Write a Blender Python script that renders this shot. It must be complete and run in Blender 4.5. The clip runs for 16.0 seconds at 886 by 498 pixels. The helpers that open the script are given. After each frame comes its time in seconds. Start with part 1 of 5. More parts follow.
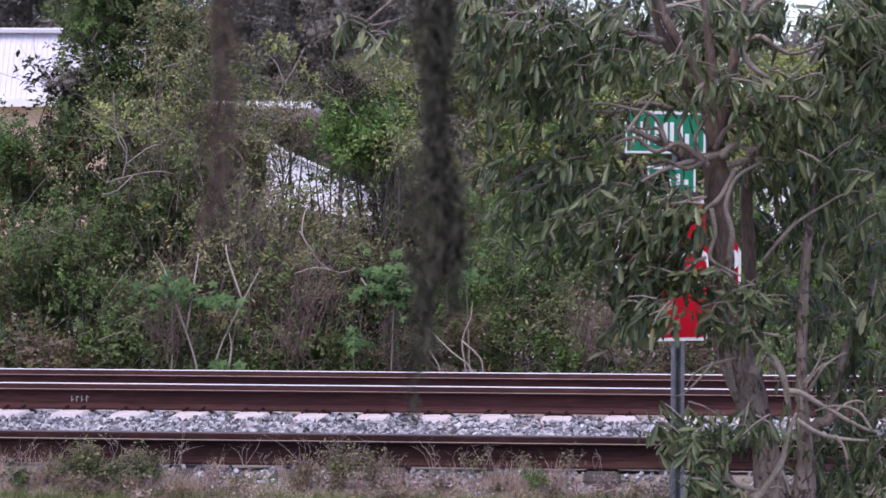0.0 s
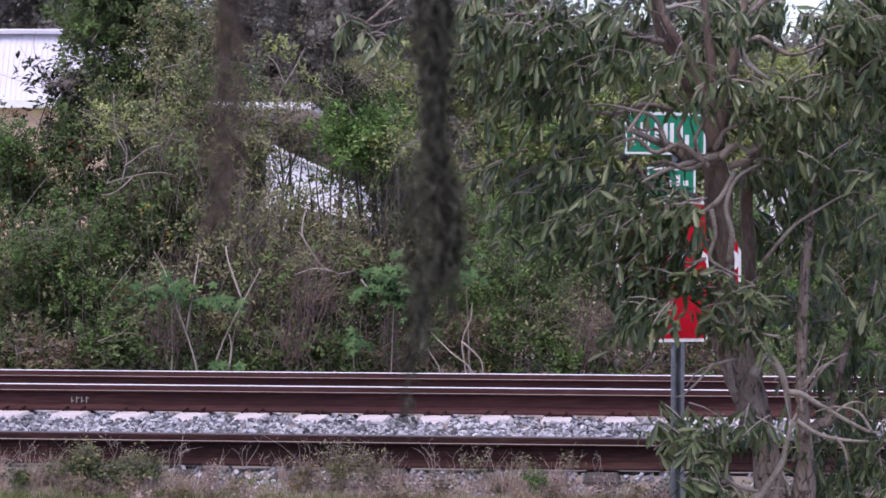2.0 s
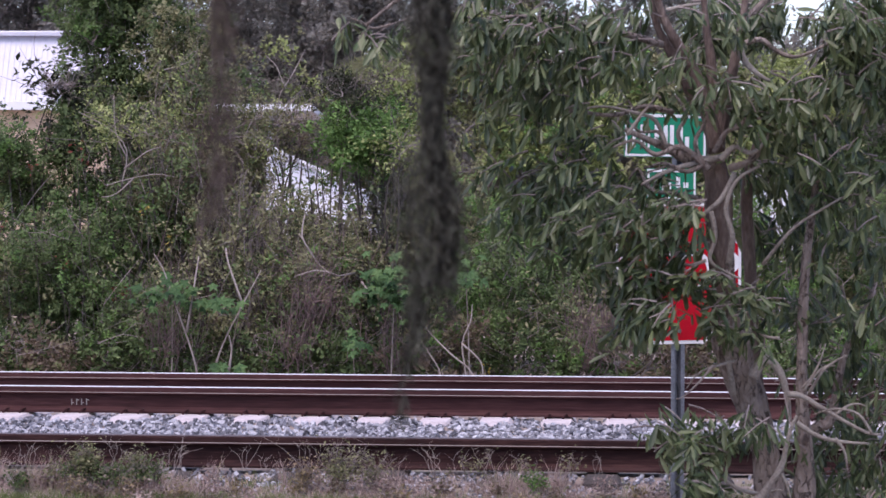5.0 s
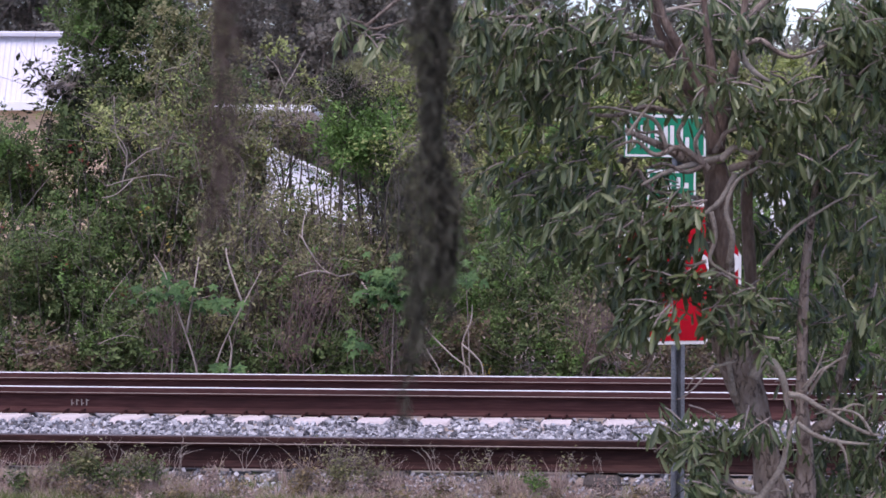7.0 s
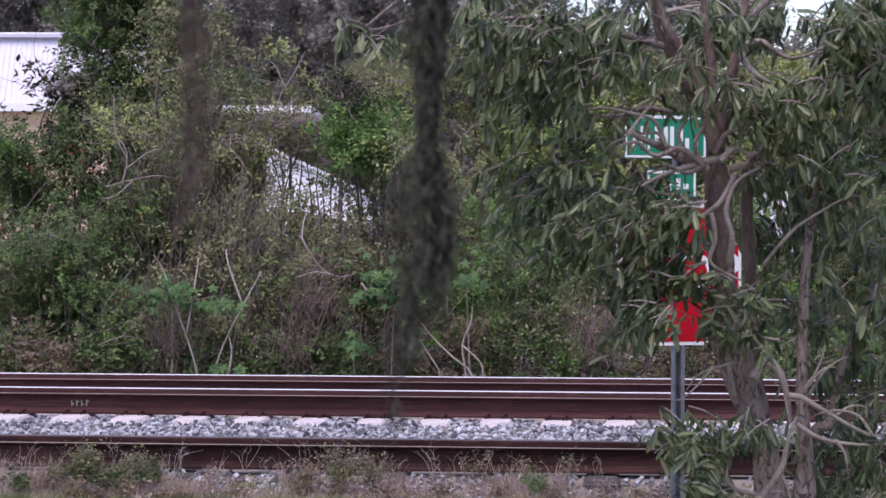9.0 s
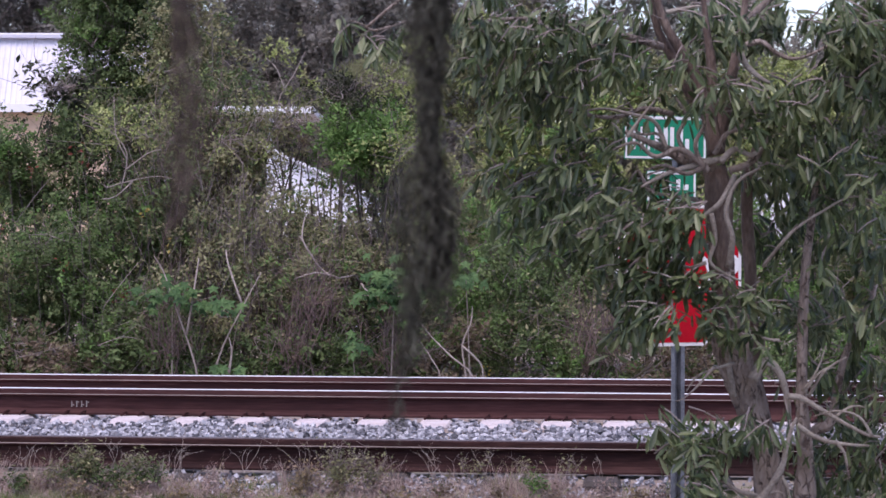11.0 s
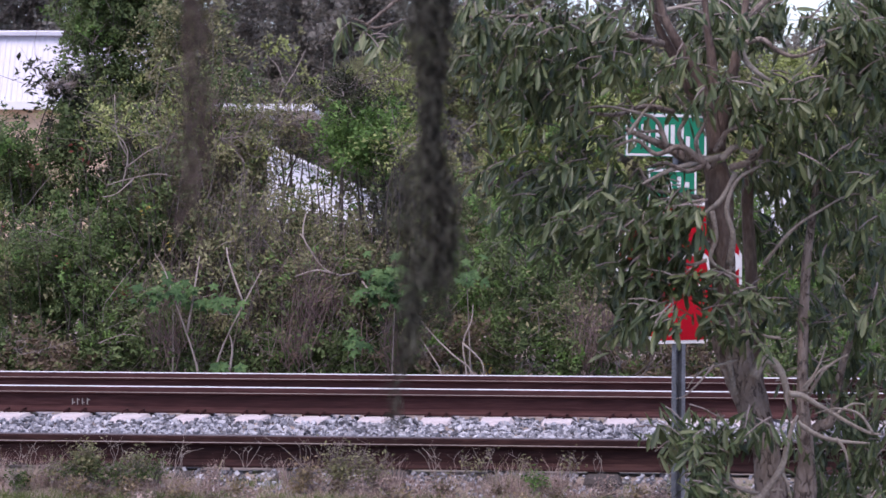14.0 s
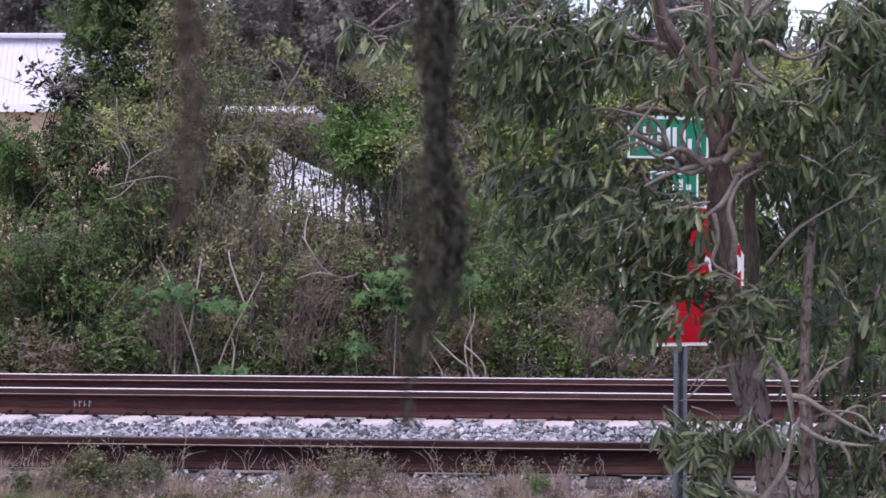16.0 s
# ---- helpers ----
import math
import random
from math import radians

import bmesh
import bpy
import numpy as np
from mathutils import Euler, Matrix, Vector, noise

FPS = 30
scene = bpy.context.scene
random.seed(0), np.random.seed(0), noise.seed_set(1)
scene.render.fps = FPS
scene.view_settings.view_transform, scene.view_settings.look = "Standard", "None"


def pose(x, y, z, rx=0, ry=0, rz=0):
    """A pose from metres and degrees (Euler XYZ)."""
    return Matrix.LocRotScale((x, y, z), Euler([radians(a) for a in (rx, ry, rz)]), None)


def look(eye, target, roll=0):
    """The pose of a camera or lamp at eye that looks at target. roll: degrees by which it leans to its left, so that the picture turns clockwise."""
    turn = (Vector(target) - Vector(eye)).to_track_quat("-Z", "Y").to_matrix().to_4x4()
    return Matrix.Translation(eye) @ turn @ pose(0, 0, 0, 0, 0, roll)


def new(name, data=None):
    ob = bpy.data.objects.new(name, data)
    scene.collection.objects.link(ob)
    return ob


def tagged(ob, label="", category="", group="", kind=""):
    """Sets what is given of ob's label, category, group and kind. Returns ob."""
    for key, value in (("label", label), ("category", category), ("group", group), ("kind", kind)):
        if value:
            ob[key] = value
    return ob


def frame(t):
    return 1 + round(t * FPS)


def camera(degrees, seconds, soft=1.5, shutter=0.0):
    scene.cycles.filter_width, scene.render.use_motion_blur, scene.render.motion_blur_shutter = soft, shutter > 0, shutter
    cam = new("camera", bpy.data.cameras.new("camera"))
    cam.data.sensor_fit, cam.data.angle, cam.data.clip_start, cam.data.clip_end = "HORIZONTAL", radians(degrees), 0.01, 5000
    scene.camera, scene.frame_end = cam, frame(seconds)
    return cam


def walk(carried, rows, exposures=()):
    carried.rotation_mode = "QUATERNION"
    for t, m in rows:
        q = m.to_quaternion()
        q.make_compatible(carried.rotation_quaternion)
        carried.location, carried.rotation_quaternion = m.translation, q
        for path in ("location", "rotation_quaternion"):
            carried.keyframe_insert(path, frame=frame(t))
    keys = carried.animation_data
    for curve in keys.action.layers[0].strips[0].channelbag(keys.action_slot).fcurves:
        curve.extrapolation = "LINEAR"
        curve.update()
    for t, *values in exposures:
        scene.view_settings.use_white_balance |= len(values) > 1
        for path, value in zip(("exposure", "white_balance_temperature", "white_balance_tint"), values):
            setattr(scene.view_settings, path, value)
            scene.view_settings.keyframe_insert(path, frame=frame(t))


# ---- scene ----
# ---- camera: on a tripod, sinking and settling a little ----
cam = camera(22.18, 16.0, soft=1.55)
cam.data.dof.use_dof = True
cam.data.dof.focus_distance = 16.5
cam.data.dof.aperture_fstop = 7.0
EYE = (0.0, 0.0, 2.2)


def aim(t, right, down, roll=0.2):
    return (t, look(EYE, (-(right - 0.3) / 40, 100.0, 2.2 - (44.3 - down) / 40), roll))


walk(cam, [aim(0, 0, 0), aim(0.5, 0, 0.2), aim(1, 0, 1.1), aim(2, 0, 1.8), aim(3, 0, 3.1), aim(4, 0, 4.3), aim(6.5, 0.3, 6.1),
           aim(7.5, 0.3, 6.4), aim(8.5, 0.4, 7.7), aim(9, 0.3, 7.8), aim(11.5, 0.3, 9.2), aim(13.5, 0.2, 9.2), aim(13.7, 0.3, 9.2),
           aim(13.8, 0.7, 5.4), aim(13.9, 1.2, 3.8), aim(14, 1.5, 4.7), aim(14.1, 1.6, 6.6), aim(14.2, 1.6, 8.6), aim(14.3, 1.6, 9.8), aim(14.5, 1.7, 10.4),
           aim(15, 2.2, 10.2), aim(15.2, 2.8, 15.0), aim(15.4, 3.6, 10.8), aim(15.5, 4.0, 10.4), aim(16, 4.9, 9.0)],
     [(0, 1.03, 6600, 27), (16, 1.03, 6600, 27)])

# ---- light: a bright overcast sky ----
world = bpy.data.worlds.new("sky")
scene.world = world
world.use_nodes = True
wn = world.node_tree.nodes
sky = wn.new("ShaderNodeTexSky")
sky.sky_type = "NISHITA"
sky.sun_disc = False
sky.sun_elevation, sky.sun_rotation = radians(65), radians(209)
sky.dust_density, sky.air_density, sky.ozone_density = 1.0, 1.0, 1.0
wn["Background"].inputs["Strength"].default_value = 0.13
world.node_tree.links.new(sky.outputs[0], wn["Background"].inputs["Color"])
sun = new("sun", bpy.data.lights.new("sun", "SUN"))
sun.data.energy, sun.data.angle, sun.data.color = 1.7, radians(45), (1.0, 0.96, 0.92)
sun.matrix_world = look((-5, 7, 22), (0, 16, 0))


# ---- materials ----
def mat(name, cols, rough=0.8, scale=6.0, bump=0.3, metal=0.0, fine=8.0, spread=0.0, spec=0.4, stretch=(1, 1, 1), span=(0.32, 0.68), depth=0.01):
    """Noise at two scales through a ramp of base colours; spread: how far single pieces differ."""
    m = bpy.data.materials.new(name)
    m.use_nodes = True
    n, lk = m.node_tree.nodes, m.node_tree.links
    b = n["Principled BSDF"]
    tc, mp = n.new("ShaderNodeTexCoord"), n.new("ShaderNodeMapping")
    mp.inputs["Scale"].default_value = stretch
    lk.new(tc.outputs["Object"], mp.inputs["Vector"])
    n1, n2 = n.new("ShaderNodeTexNoise"), n.new("ShaderNodeTexNoise")
    n1.inputs["Scale"].default_value, n2.inputs["Scale"].default_value = scale, scale * fine
    for q in (n1, n2):
        q.inputs["Detail"].default_value = 4
        lk.new(mp.outputs[0], q.inputs["Vector"])
    mix = n.new("ShaderNodeMath")
    mix.operation = "MULTIPLY_ADD"
    mix.inputs[1].default_value = 0.45
    half = n.new("ShaderNodeMath")
    half.operation = "MULTIPLY"
    half.inputs[1].default_value = 0.55
    lk.new(n1.outputs["Fac"], half.inputs[0])
    lk.new(n2.outputs["Fac"], mix.inputs[0])
    lk.new(half.outputs[0], mix.inputs[2])
    src = mix.outputs[0]
    if spread:
        geo, add = n.new("ShaderNodeNewGeometry"), n.new("ShaderNodeMath")
        add.operation = "MULTIPLY_ADD"
        add.inputs[1].default_value = spread
        sub = n.new("ShaderNodeMath")
        sub.operation = "SUBTRACT"
        sub.inputs[1].default_value = spread / 2
        lk.new(geo.outputs["Random Per Island"], add.inputs[0])
        lk.new(src, add.inputs[2])
        lk.new(add.outputs[0], sub.inputs[0])
        src = sub.outputs[0]
    ramp = n.new("ShaderNodeValToRGB")
    e = ramp.color_ramp.elements
    lo, hi = (0.1, 0.9) if spread and span == (0.32, 0.68) else span
    e[0].position, e[1].position = lo, hi
    e[0].color, e[1].color = (*cols[0], 1), (*cols[-1], 1)
    for i, c in enumerate(cols[1:-1], 1):
        e.new(lo + (hi - lo) * i / (len(cols) - 1)).color = (*c, 1)
    lk.new(src, ramp.inputs[0])
    lk.new(ramp.outputs[0], b.inputs["Base Color"])
    b.inputs["Roughness"].default_value, b.inputs["Metallic"].default_value = rough, metal
    b.inputs["Specular IOR Level"].default_value = spec
    if bump:
        bp = n.new("ShaderNodeBump")
        bp.inputs["Strength"].default_value, bp.inputs["Distance"].default_value = bump, depth
        lk.new(n2.outputs["Fac"], bp.inputs["Height"])
        lk.new(bp.outputs[0], b.inputs["Normal"])
    return m


def leaf_mat(name, cols, rough=0.65, trans=0.25, spec=0.25, spread=0.3):
    """Leaf colours that vary from leaf to leaf and from patch to patch; some light comes through."""
    m = mat(name, cols, rough, 2.4, 0.0, spread=spread, spec=spec, span=(0.3, 0.7), fine=3.0)
    n, lk = m.node_tree.nodes, m.node_tree.links
    b, ramp, out = n["Principled BSDF"], n["Color Ramp"], n["Material Output"]
    tr, mx = n.new("ShaderNodeBsdfTranslucent"), n.new("ShaderNodeMixShader")
    lk.new(ramp.outputs[0], tr.inputs["Color"])
    mx.inputs[0].default_value = trans
    lk.new(b.outputs[0], mx.inputs[1])
    lk.new(tr.outputs[0], mx.inputs[2])
    lk.new(mx.outputs[0], out.inputs["Surface"])
    return m


M_GROUND = mat("dry_soil", [(0.13, 0.1, 0.085), (0.25, 0.2, 0.175), (0.2, 0.19, 0.12)], 0.95, 1.5, 0.6)
M_STONE = mat("ballast_stone", [(0.055, 0.055, 0.065), (0.19, 0.19, 0.215), (0.48, 0.475, 0.515)], 0.85, 9, 0.5, spread=0.8)
M_RUST = mat("rusty_rail", [(0.026, 0.0105, 0.011), (0.045, 0.017, 0.0175), (0.078, 0.034, 0.033)], 0.85, 3, 0.4, spec=0.2, stretch=(0.25, 1, 2.5))
M_OLDRUST = mat("old_dark_rust", [(0.014, 0.007, 0.0075), (0.028, 0.0125, 0.0125), (0.055, 0.026, 0.024)], 0.9, 3, 0.4, spec=0.15, stretch=(0.4, 1, 2.5))
M_LIP = mat("pale_rail_lip", [(0.12, 0.092, 0.088), (0.2, 0.165, 0.158)], 0.6, 6, 0.2, stretch=(0.2, 1, 1))
M_SHINE = mat("polished_steel", [(0.62, 0.62, 0.64), (0.76, 0.76, 0.78)], 0.45, 8, 0.05, metal=0.3, stretch=(0.1, 3, 1))
M_DULL = mat("dull_steel", [(0.08, 0.06, 0.06), (0.16, 0.13, 0.13)], 0.55, 5, 0.2, metal=0.5)
M_CONCRETE = mat("tie_concrete", [(0.37, 0.32, 0.325), (0.49, 0.435, 0.445), (0.57, 0.53, 0.54)], 0.9, 6, 0.4)
M_OLDWOOD = mat("weathered_tie_wood", [(0.03, 0.025, 0.025), (0.09, 0.075, 0.07)], 0.9, 8, 0.6, stretch=(4, 0.6, 4))
M_CHALK = mat("chalk", [(0.22, 0.2, 0.19), (0.34, 0.31, 0.29)], 0.95, 30, 0.0)
M_BARK = mat("grey_bark", [(0.13, 0.1, 0.088), (0.205, 0.166, 0.146), (0.29, 0.245, 0.218)], 0.9, 9, 0.8, fine=5.0, stretch=(1.6, 1.6, 0.6), depth=0.02)


def crack(m, scale, stretch, dark):
    """Long dark fissures that run up the bark, sunk into it."""
    n, lk = m.node_tree.nodes, m.node_tree.links
    b, ramp = n["Principled BSDF"], n["Color Ramp"]
    tc, mp, warp, add = n.new("ShaderNodeTexCoord"), n.new("ShaderNodeMapping"), n.new("ShaderNodeTexNoise"), n.new("ShaderNodeVectorMath")
    mp.inputs["Scale"].default_value = stretch
    warp.inputs["Scale"].default_value = 14
    warp.inputs["Detail"].default_value = 4
    add.operation = "MULTIPLY_ADD"
    add.inputs[1].default_value = (0.1, 0.1, 0.1)
    lk.new(tc.outputs["Object"], warp.inputs["Vector"])
    lk.new(warp.outputs["Color"], add.inputs[0])
    lk.new(tc.outputs["Object"], add.inputs[2])
    lk.new(add.outputs[0], mp.inputs["Vector"])
    vor, edge = n.new("ShaderNodeTexVoronoi"), n.new("ShaderNodeMapRange")
    vor.feature = "DISTANCE_TO_EDGE"
    vor.inputs["Scale"].default_value = scale
    lk.new(mp.outputs[0], vor.inputs["Vector"])
    edge.inputs["From Min"].default_value, edge.inputs["From Max"].default_value = 0.0, 0.09
    part_open = n.new("ShaderNodeMath")
    part_open.operation = "MULTIPLY_ADD"
    part_open.inputs[1].default_value = 0.5
    part_open.inputs[2].default_value = -0.22
    grow = n.new("ShaderNodeMath")
    grow.operation = "ADD"
    lk.new(warp.outputs["Fac"], part_open.inputs[0])
    lk.new(vor.outputs["Distance"], grow.inputs[0])
    lk.new(part_open.outputs[0], grow.inputs[1])
    lk.new(grow.outputs[0], edge.inputs["Value"])
    mix = n.new("ShaderNodeMix")
    mix.data_type = "RGBA"
    mix.inputs["A"].default_value = (*dark, 1)
    lk.new(edge.outputs[0], mix.inputs["Factor"])
    lk.new(ramp.outputs[0], mix.inputs["B"])
    lk.new(mix.outputs["Result"], b.inputs["Base Color"])
    bp, old = n.new("ShaderNodeBump"), n["Bump"]
    bp.inputs["Strength"].default_value, bp.inputs["Distance"].default_value = 0.8, 0.012
    lk.new(edge.outputs[0], bp.inputs["Height"])
    lk.new(old.outputs[0], bp.inputs["Normal"])
    lk.new(bp.outputs[0], b.inputs["Normal"])


crack(M_BARK, 34, (1, 1, 0.16), (0.07, 0.052, 0.046))
# brown bark of the upper limbs, with the crown's shade darkened into the colour
M_SHADEBARK = mat("shaded_brown_bark", [(0.055, 0.038, 0.032), (0.11, 0.078, 0.066), (0.19, 0.145, 0.122)], 0.9, 9, 0.7, fine=5.0, stretch=(1.6, 1.6, 0.5), depth=0.02)
M_PALE = mat("pale_branch_bark", [(0.12, 0.1, 0.085), (0.22, 0.192, 0.167), (0.31, 0.28, 0.245)], 0.85, 10, 0.5)
M_TWIG = mat("grey_twig", [(0.1, 0.078, 0.074), (0.3, 0.25, 0.24)], 0.9, 3, 0.2, spread=0.6)
M_REDTWIG = mat("reddish_twig", [(0.075, 0.048, 0.047), (0.23, 0.165, 0.158)], 0.9, 3, 0.2, spread=0.6)
L_DEEP = leaf_mat("deep_brownish_green_leaf", [(0.012, 0.015, 0.008), (0.03, 0.036, 0.018), (0.055, 0.06, 0.03)])
M_DIM = mat("dark_stem_bark", [(0.04, 0.033, 0.03), (0.11, 0.09, 0.08)], 0.9, 6, 0.4)
M_STEM = mat("pale_stem", [(0.19, 0.155, 0.14), (0.36, 0.31, 0.285)], 0.9, 5, 0.3)
M_MOSS = mat("grey_moss", [(0.018, 0.017, 0.014), (0.05, 0.049, 0.04), (0.12, 0.122, 0.096)], 0.95, 20, 0.0, spread=0.7, spec=0.1)
M_BROWNMOSS = mat("brown_moss", [(0.03, 0.022, 0.019), (0.068, 0.052, 0.046), (0.125, 0.1, 0.088)], 0.95, 20, 0.0, spread=0.7, spec=0.1)
# darker copy of the moss colour: the clump's self-shadow put into its core
M_SHADEMOSS = mat("shaded_core_moss", [(0.007, 0.006, 0.0055), (0.016, 0.0145, 0.0125), (0.04, 0.038, 0.032)], 0.95, 20, 0.0, spread=0.7, spec=0.1)
M_RED = mat("sign_red", [(0.4, 0.003, 0.012), (0.48, 0.006, 0.02)], 0.5, 5, 0.0, spec=0.12)
M_WHITE = mat("sign_white", [(0.72, 0.72, 0.74), (0.82, 0.82, 0.84)], 0.4, 5, 0.0)
M_GREEN = mat("sign_green", [(0.0, 0.19, 0.105), (0.01, 0.25, 0.14)], 0.5, 5, 0.0, spec=0.15)
M_GALV = mat("galvanised_steel", [(0.12, 0.13, 0.155), (0.26, 0.28, 0.32)], 0.5, 12, 0.1, metal=0.7)
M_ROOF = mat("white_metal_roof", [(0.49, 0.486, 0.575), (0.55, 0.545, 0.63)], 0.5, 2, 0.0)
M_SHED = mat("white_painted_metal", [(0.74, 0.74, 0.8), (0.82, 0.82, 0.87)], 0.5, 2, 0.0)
M_WALL = mat("tan_stucco", [(0.5, 0.36, 0.26), (0.6, 0.45, 0.34)], 0.9, 3, 0.3)
L_DARK = leaf_mat("dark_green_leaf", [(0.03, 0.049, 0.018), (0.084, 0.127, 0.046), (0.165, 0.218, 0.092)])
L_OLIVE = leaf_mat("olive_leaf", [(0.076, 0.08, 0.041), (0.19, 0.19, 0.098), (0.325, 0.312, 0.175)])
L_BRIGHT = leaf_mat("bright_green_leaf", [(0.04, 0.09, 0.024), (0.1, 0.19, 0.05), (0.18, 0.3, 0.09)])
L_RED = leaf_mat("turned_red_leaf", [(0.11, 0.03, 0.022), (0.2, 0.06, 0.04)])
L_GOLD = leaf_mat("turned_yellow_leaf", [(0.26, 0.19, 0.04), (0.38, 0.3, 0.08)])
L_BROWN = leaf_mat("reddish_brown_leaf", [(0.085, 0.062, 0.045), (0.17, 0.125, 0.09), (0.13, 0.17, 0.06)])
L_YELLOW = leaf_mat("yellow_green_leaf", [(0.12, 0.155, 0.05), (0.25, 0.3, 0.105), (0.42, 0.45, 0.2)])
# far foliage: haze of the distance mixed into a pale, greyed leaf colour
L_HAZE = leaf_mat("hazed_far_leaf", [(0.12, 0.117, 0.104), (0.17, 0.163, 0.146), (0.225, 0.212, 0.19)], 0.8)
L_PALM = leaf_mat("broad_green_leaf", [(0.026, 0.064, 0.022), (0.056, 0.118, 0.04), (0.115, 0.195, 0.068)])
L_TREE = leaf_mat("leathery_leaf", [(0.02, 0.036, 0.01), (0.043, 0.07, 0.022), (0.074, 0.106, 0.039), (0.135, 0.162, 0.074)], 0.42, 0.28, 0.55, 0.5)
L_DRY = leaf_mat("dry_grass", [(0.15, 0.095, 0.09), (0.31, 0.225, 0.205), (0.45, 0.355, 0.325), (0.2, 0.21, 0.1)], 0.9)
L_HEATH = leaf_mat("pinkish_olive_weed", [(0.13, 0.1, 0.055), (0.27, 0.215, 0.125), (0.38, 0.28, 0.21)], 0.8)
L_GRASS = leaf_mat("green_grass", [(0.06, 0.09, 0.03), (0.13, 0.17, 0.06), (0.2, 0.22, 0.1)], 0.8)


# ---- mesh helpers ----
class Geo:
    """Vertices and faces, gathered piece by piece."""

    def __init__(self):
        self.v, self.f, self.n, self.m = [], [], 0, []

    def add(self, verts, faces, slot=0):
        verts = np.asarray(verts, float).reshape(-1, 3)
        self.v.append(verts)
        for q in faces:
            self.f.append([i + self.n for i in q])
            self.m.append(slot)
        self.n += len(verts)

    def mesh(self, name, mats, smooth=False):
        me = bpy.data.meshes.new(name)
        me.from_pydata(np.concatenate(self.v).tolist(), [], self.f)
        for k in mats if isinstance(mats, (list, tuple)) else [mats]:
            me.materials.append(k)
        me.polygons.foreach_set("material_index", self.m)
        if smooth:
            me.polygons.foreach_set("use_smooth", [True] * len(self.f))
        me.update()
        return me


def part(name, geo, mats, parent=None, label="", smooth=False, kind=""):
    ob = new(name, geo.mesh(name, mats, smooth))
    if parent:
        ob.parent = parent
    return tagged(ob, label, kind=kind)


def thing(name, label, category, m=None, group="", kind=""):
    ob = new(name)
    if m is not None:
        ob.matrix_world = m
    return tagged(ob, label, category, group, kind)


def box(g, x0, x1, y0, y1, z0, z1, bev=0.0, slot=0):
    """A box whose upper edges are bevelled."""
    b = min(bev, (x1 - x0) / 3, (y1 - y0) / 3)
    v = [(x0, y0, z0), (x1, y0, z0), (x1, y1, z0), (x0, y1, z0), (x0, y0, z1 - b), (x1, y0, z1 - b), (x1, y1, z1 - b), (x0, y1, z1 - b)]
    f = [(3, 2, 1, 0), (0, 1, 5, 4), (1, 2, 6, 5), (2, 3, 7, 6), (3, 0, 4, 7)]
    if b:
        v += [(x0 + b, y0 + b, z1), (x1 - b, y0 + b, z1), (x1 - b, y1 - b, z1), (x0 + b, y1 - b, z1)]
        f += [(4, 5, 9, 8), (5, 6, 10, 9), (6, 7, 11, 10), (7, 4, 8, 11), (8, 9, 10, 11)]
    else:
        f.append((4, 5, 6, 7))
    g.add(v, f, slot)


def tube(g, pts, radii, sides=6, slot=0, rough=0.0, rng=None, steps=1, ridge=0.0):
    """A tapered tube along a smooth line through the points."""
    p = [Vector(q) for q in pts]
    if steps > 1:
        q, r = [], []
        for i in range(len(p) - 1):
            a, b, c, d = p[max(i - 1, 0)], p[i], p[i + 1], p[min(i + 2, len(p) - 1)]
            for k in range(steps):
                s = k / steps
                q.append(0.5 * (2 * b + (c - a) * s + (2 * a - 5 * b + 4 * c - d) * s * s + (3 * b - a - 3 * c + d) * s ** 3))
                r.append(radii[i] + (radii[i + 1] - radii[i]) * s)
        p, radii = q + [p[-1]], r + [radii[-1]]
    v, f = [], []
    for i, c in enumerate(p):
        t = (p[min(i + 1, len(p) - 1)] - p[max(i - 1, 0)]).normalized()
        s = t.cross(Vector((0.31, 0.9, 0.17))).normalized()
        u = t.cross(s)
        for k in range(sides):
            w = 2 * math.pi * k / sides
            r = float(radii[i]) * (1 + (rng.uniform(-rough, rough) if rough else 0))
            if ridge:
                r *= 1 + ridge * noise.noise((math.cos(w) * 3.2, math.sin(w) * 3.2, i * 0.22))
            v.append(c + r * (math.cos(w) * s + math.sin(w) * u))
    for i in range(len(p) - 1):
        for k in range(sides):
            a, b = i * sides + k, i * sides + (k + 1) % sides
            f.append((a, b, b + sides, a + sides))
    f += [tuple(range(sides))[::-1], tuple(range(len(v) - sides, len(v)))]
    g.add([tuple(q) for q in v], f, slot)


def unit(v):
    return v / (np.linalg.norm(v, axis=1)[:, None] + 1e-9)


def small_leaves(g, rng, c, length, width, way=None, face=None, slots=None):
    """Folded rhombic leaves at the points c, along way and with the upper side towards face, or turned at random."""
    n = len(c)
    d = unit(rng.normal(size=(n, 3)) * (1, 1, 0.6) + (0, 0, -0.2) if way is None else way)
    r = rng.normal(size=(n, 3)) * 0.8 + (0, -0.5, 0.4) if face is None else face
    s = np.cross(d, r)
    s /= np.linalg.norm(s, axis=1)[:, None] + 1e-9
    nn = np.cross(s, d)
    L = (length * rng.uniform(0.55, 1.35, n))[:, None]
    W = L * width / length * 0.5
    v = np.stack([c, c + d * L * 0.45 + s * W + nn * W * 0.4, c + d * L, c + d * L * 0.45 - s * W + nn * W * 0.4], 1).reshape(-1, 3)
    base = g.n
    g.v.append(v)
    for i in range(n):
        k = base + 4 * i
        g.f += [[k, k + 1, k + 2], [k, k + 2, k + 3]]
    g.m += [0] * (2 * n) if slots is None else np.repeat(slots, 2).tolist()
    g.n += 4 * n


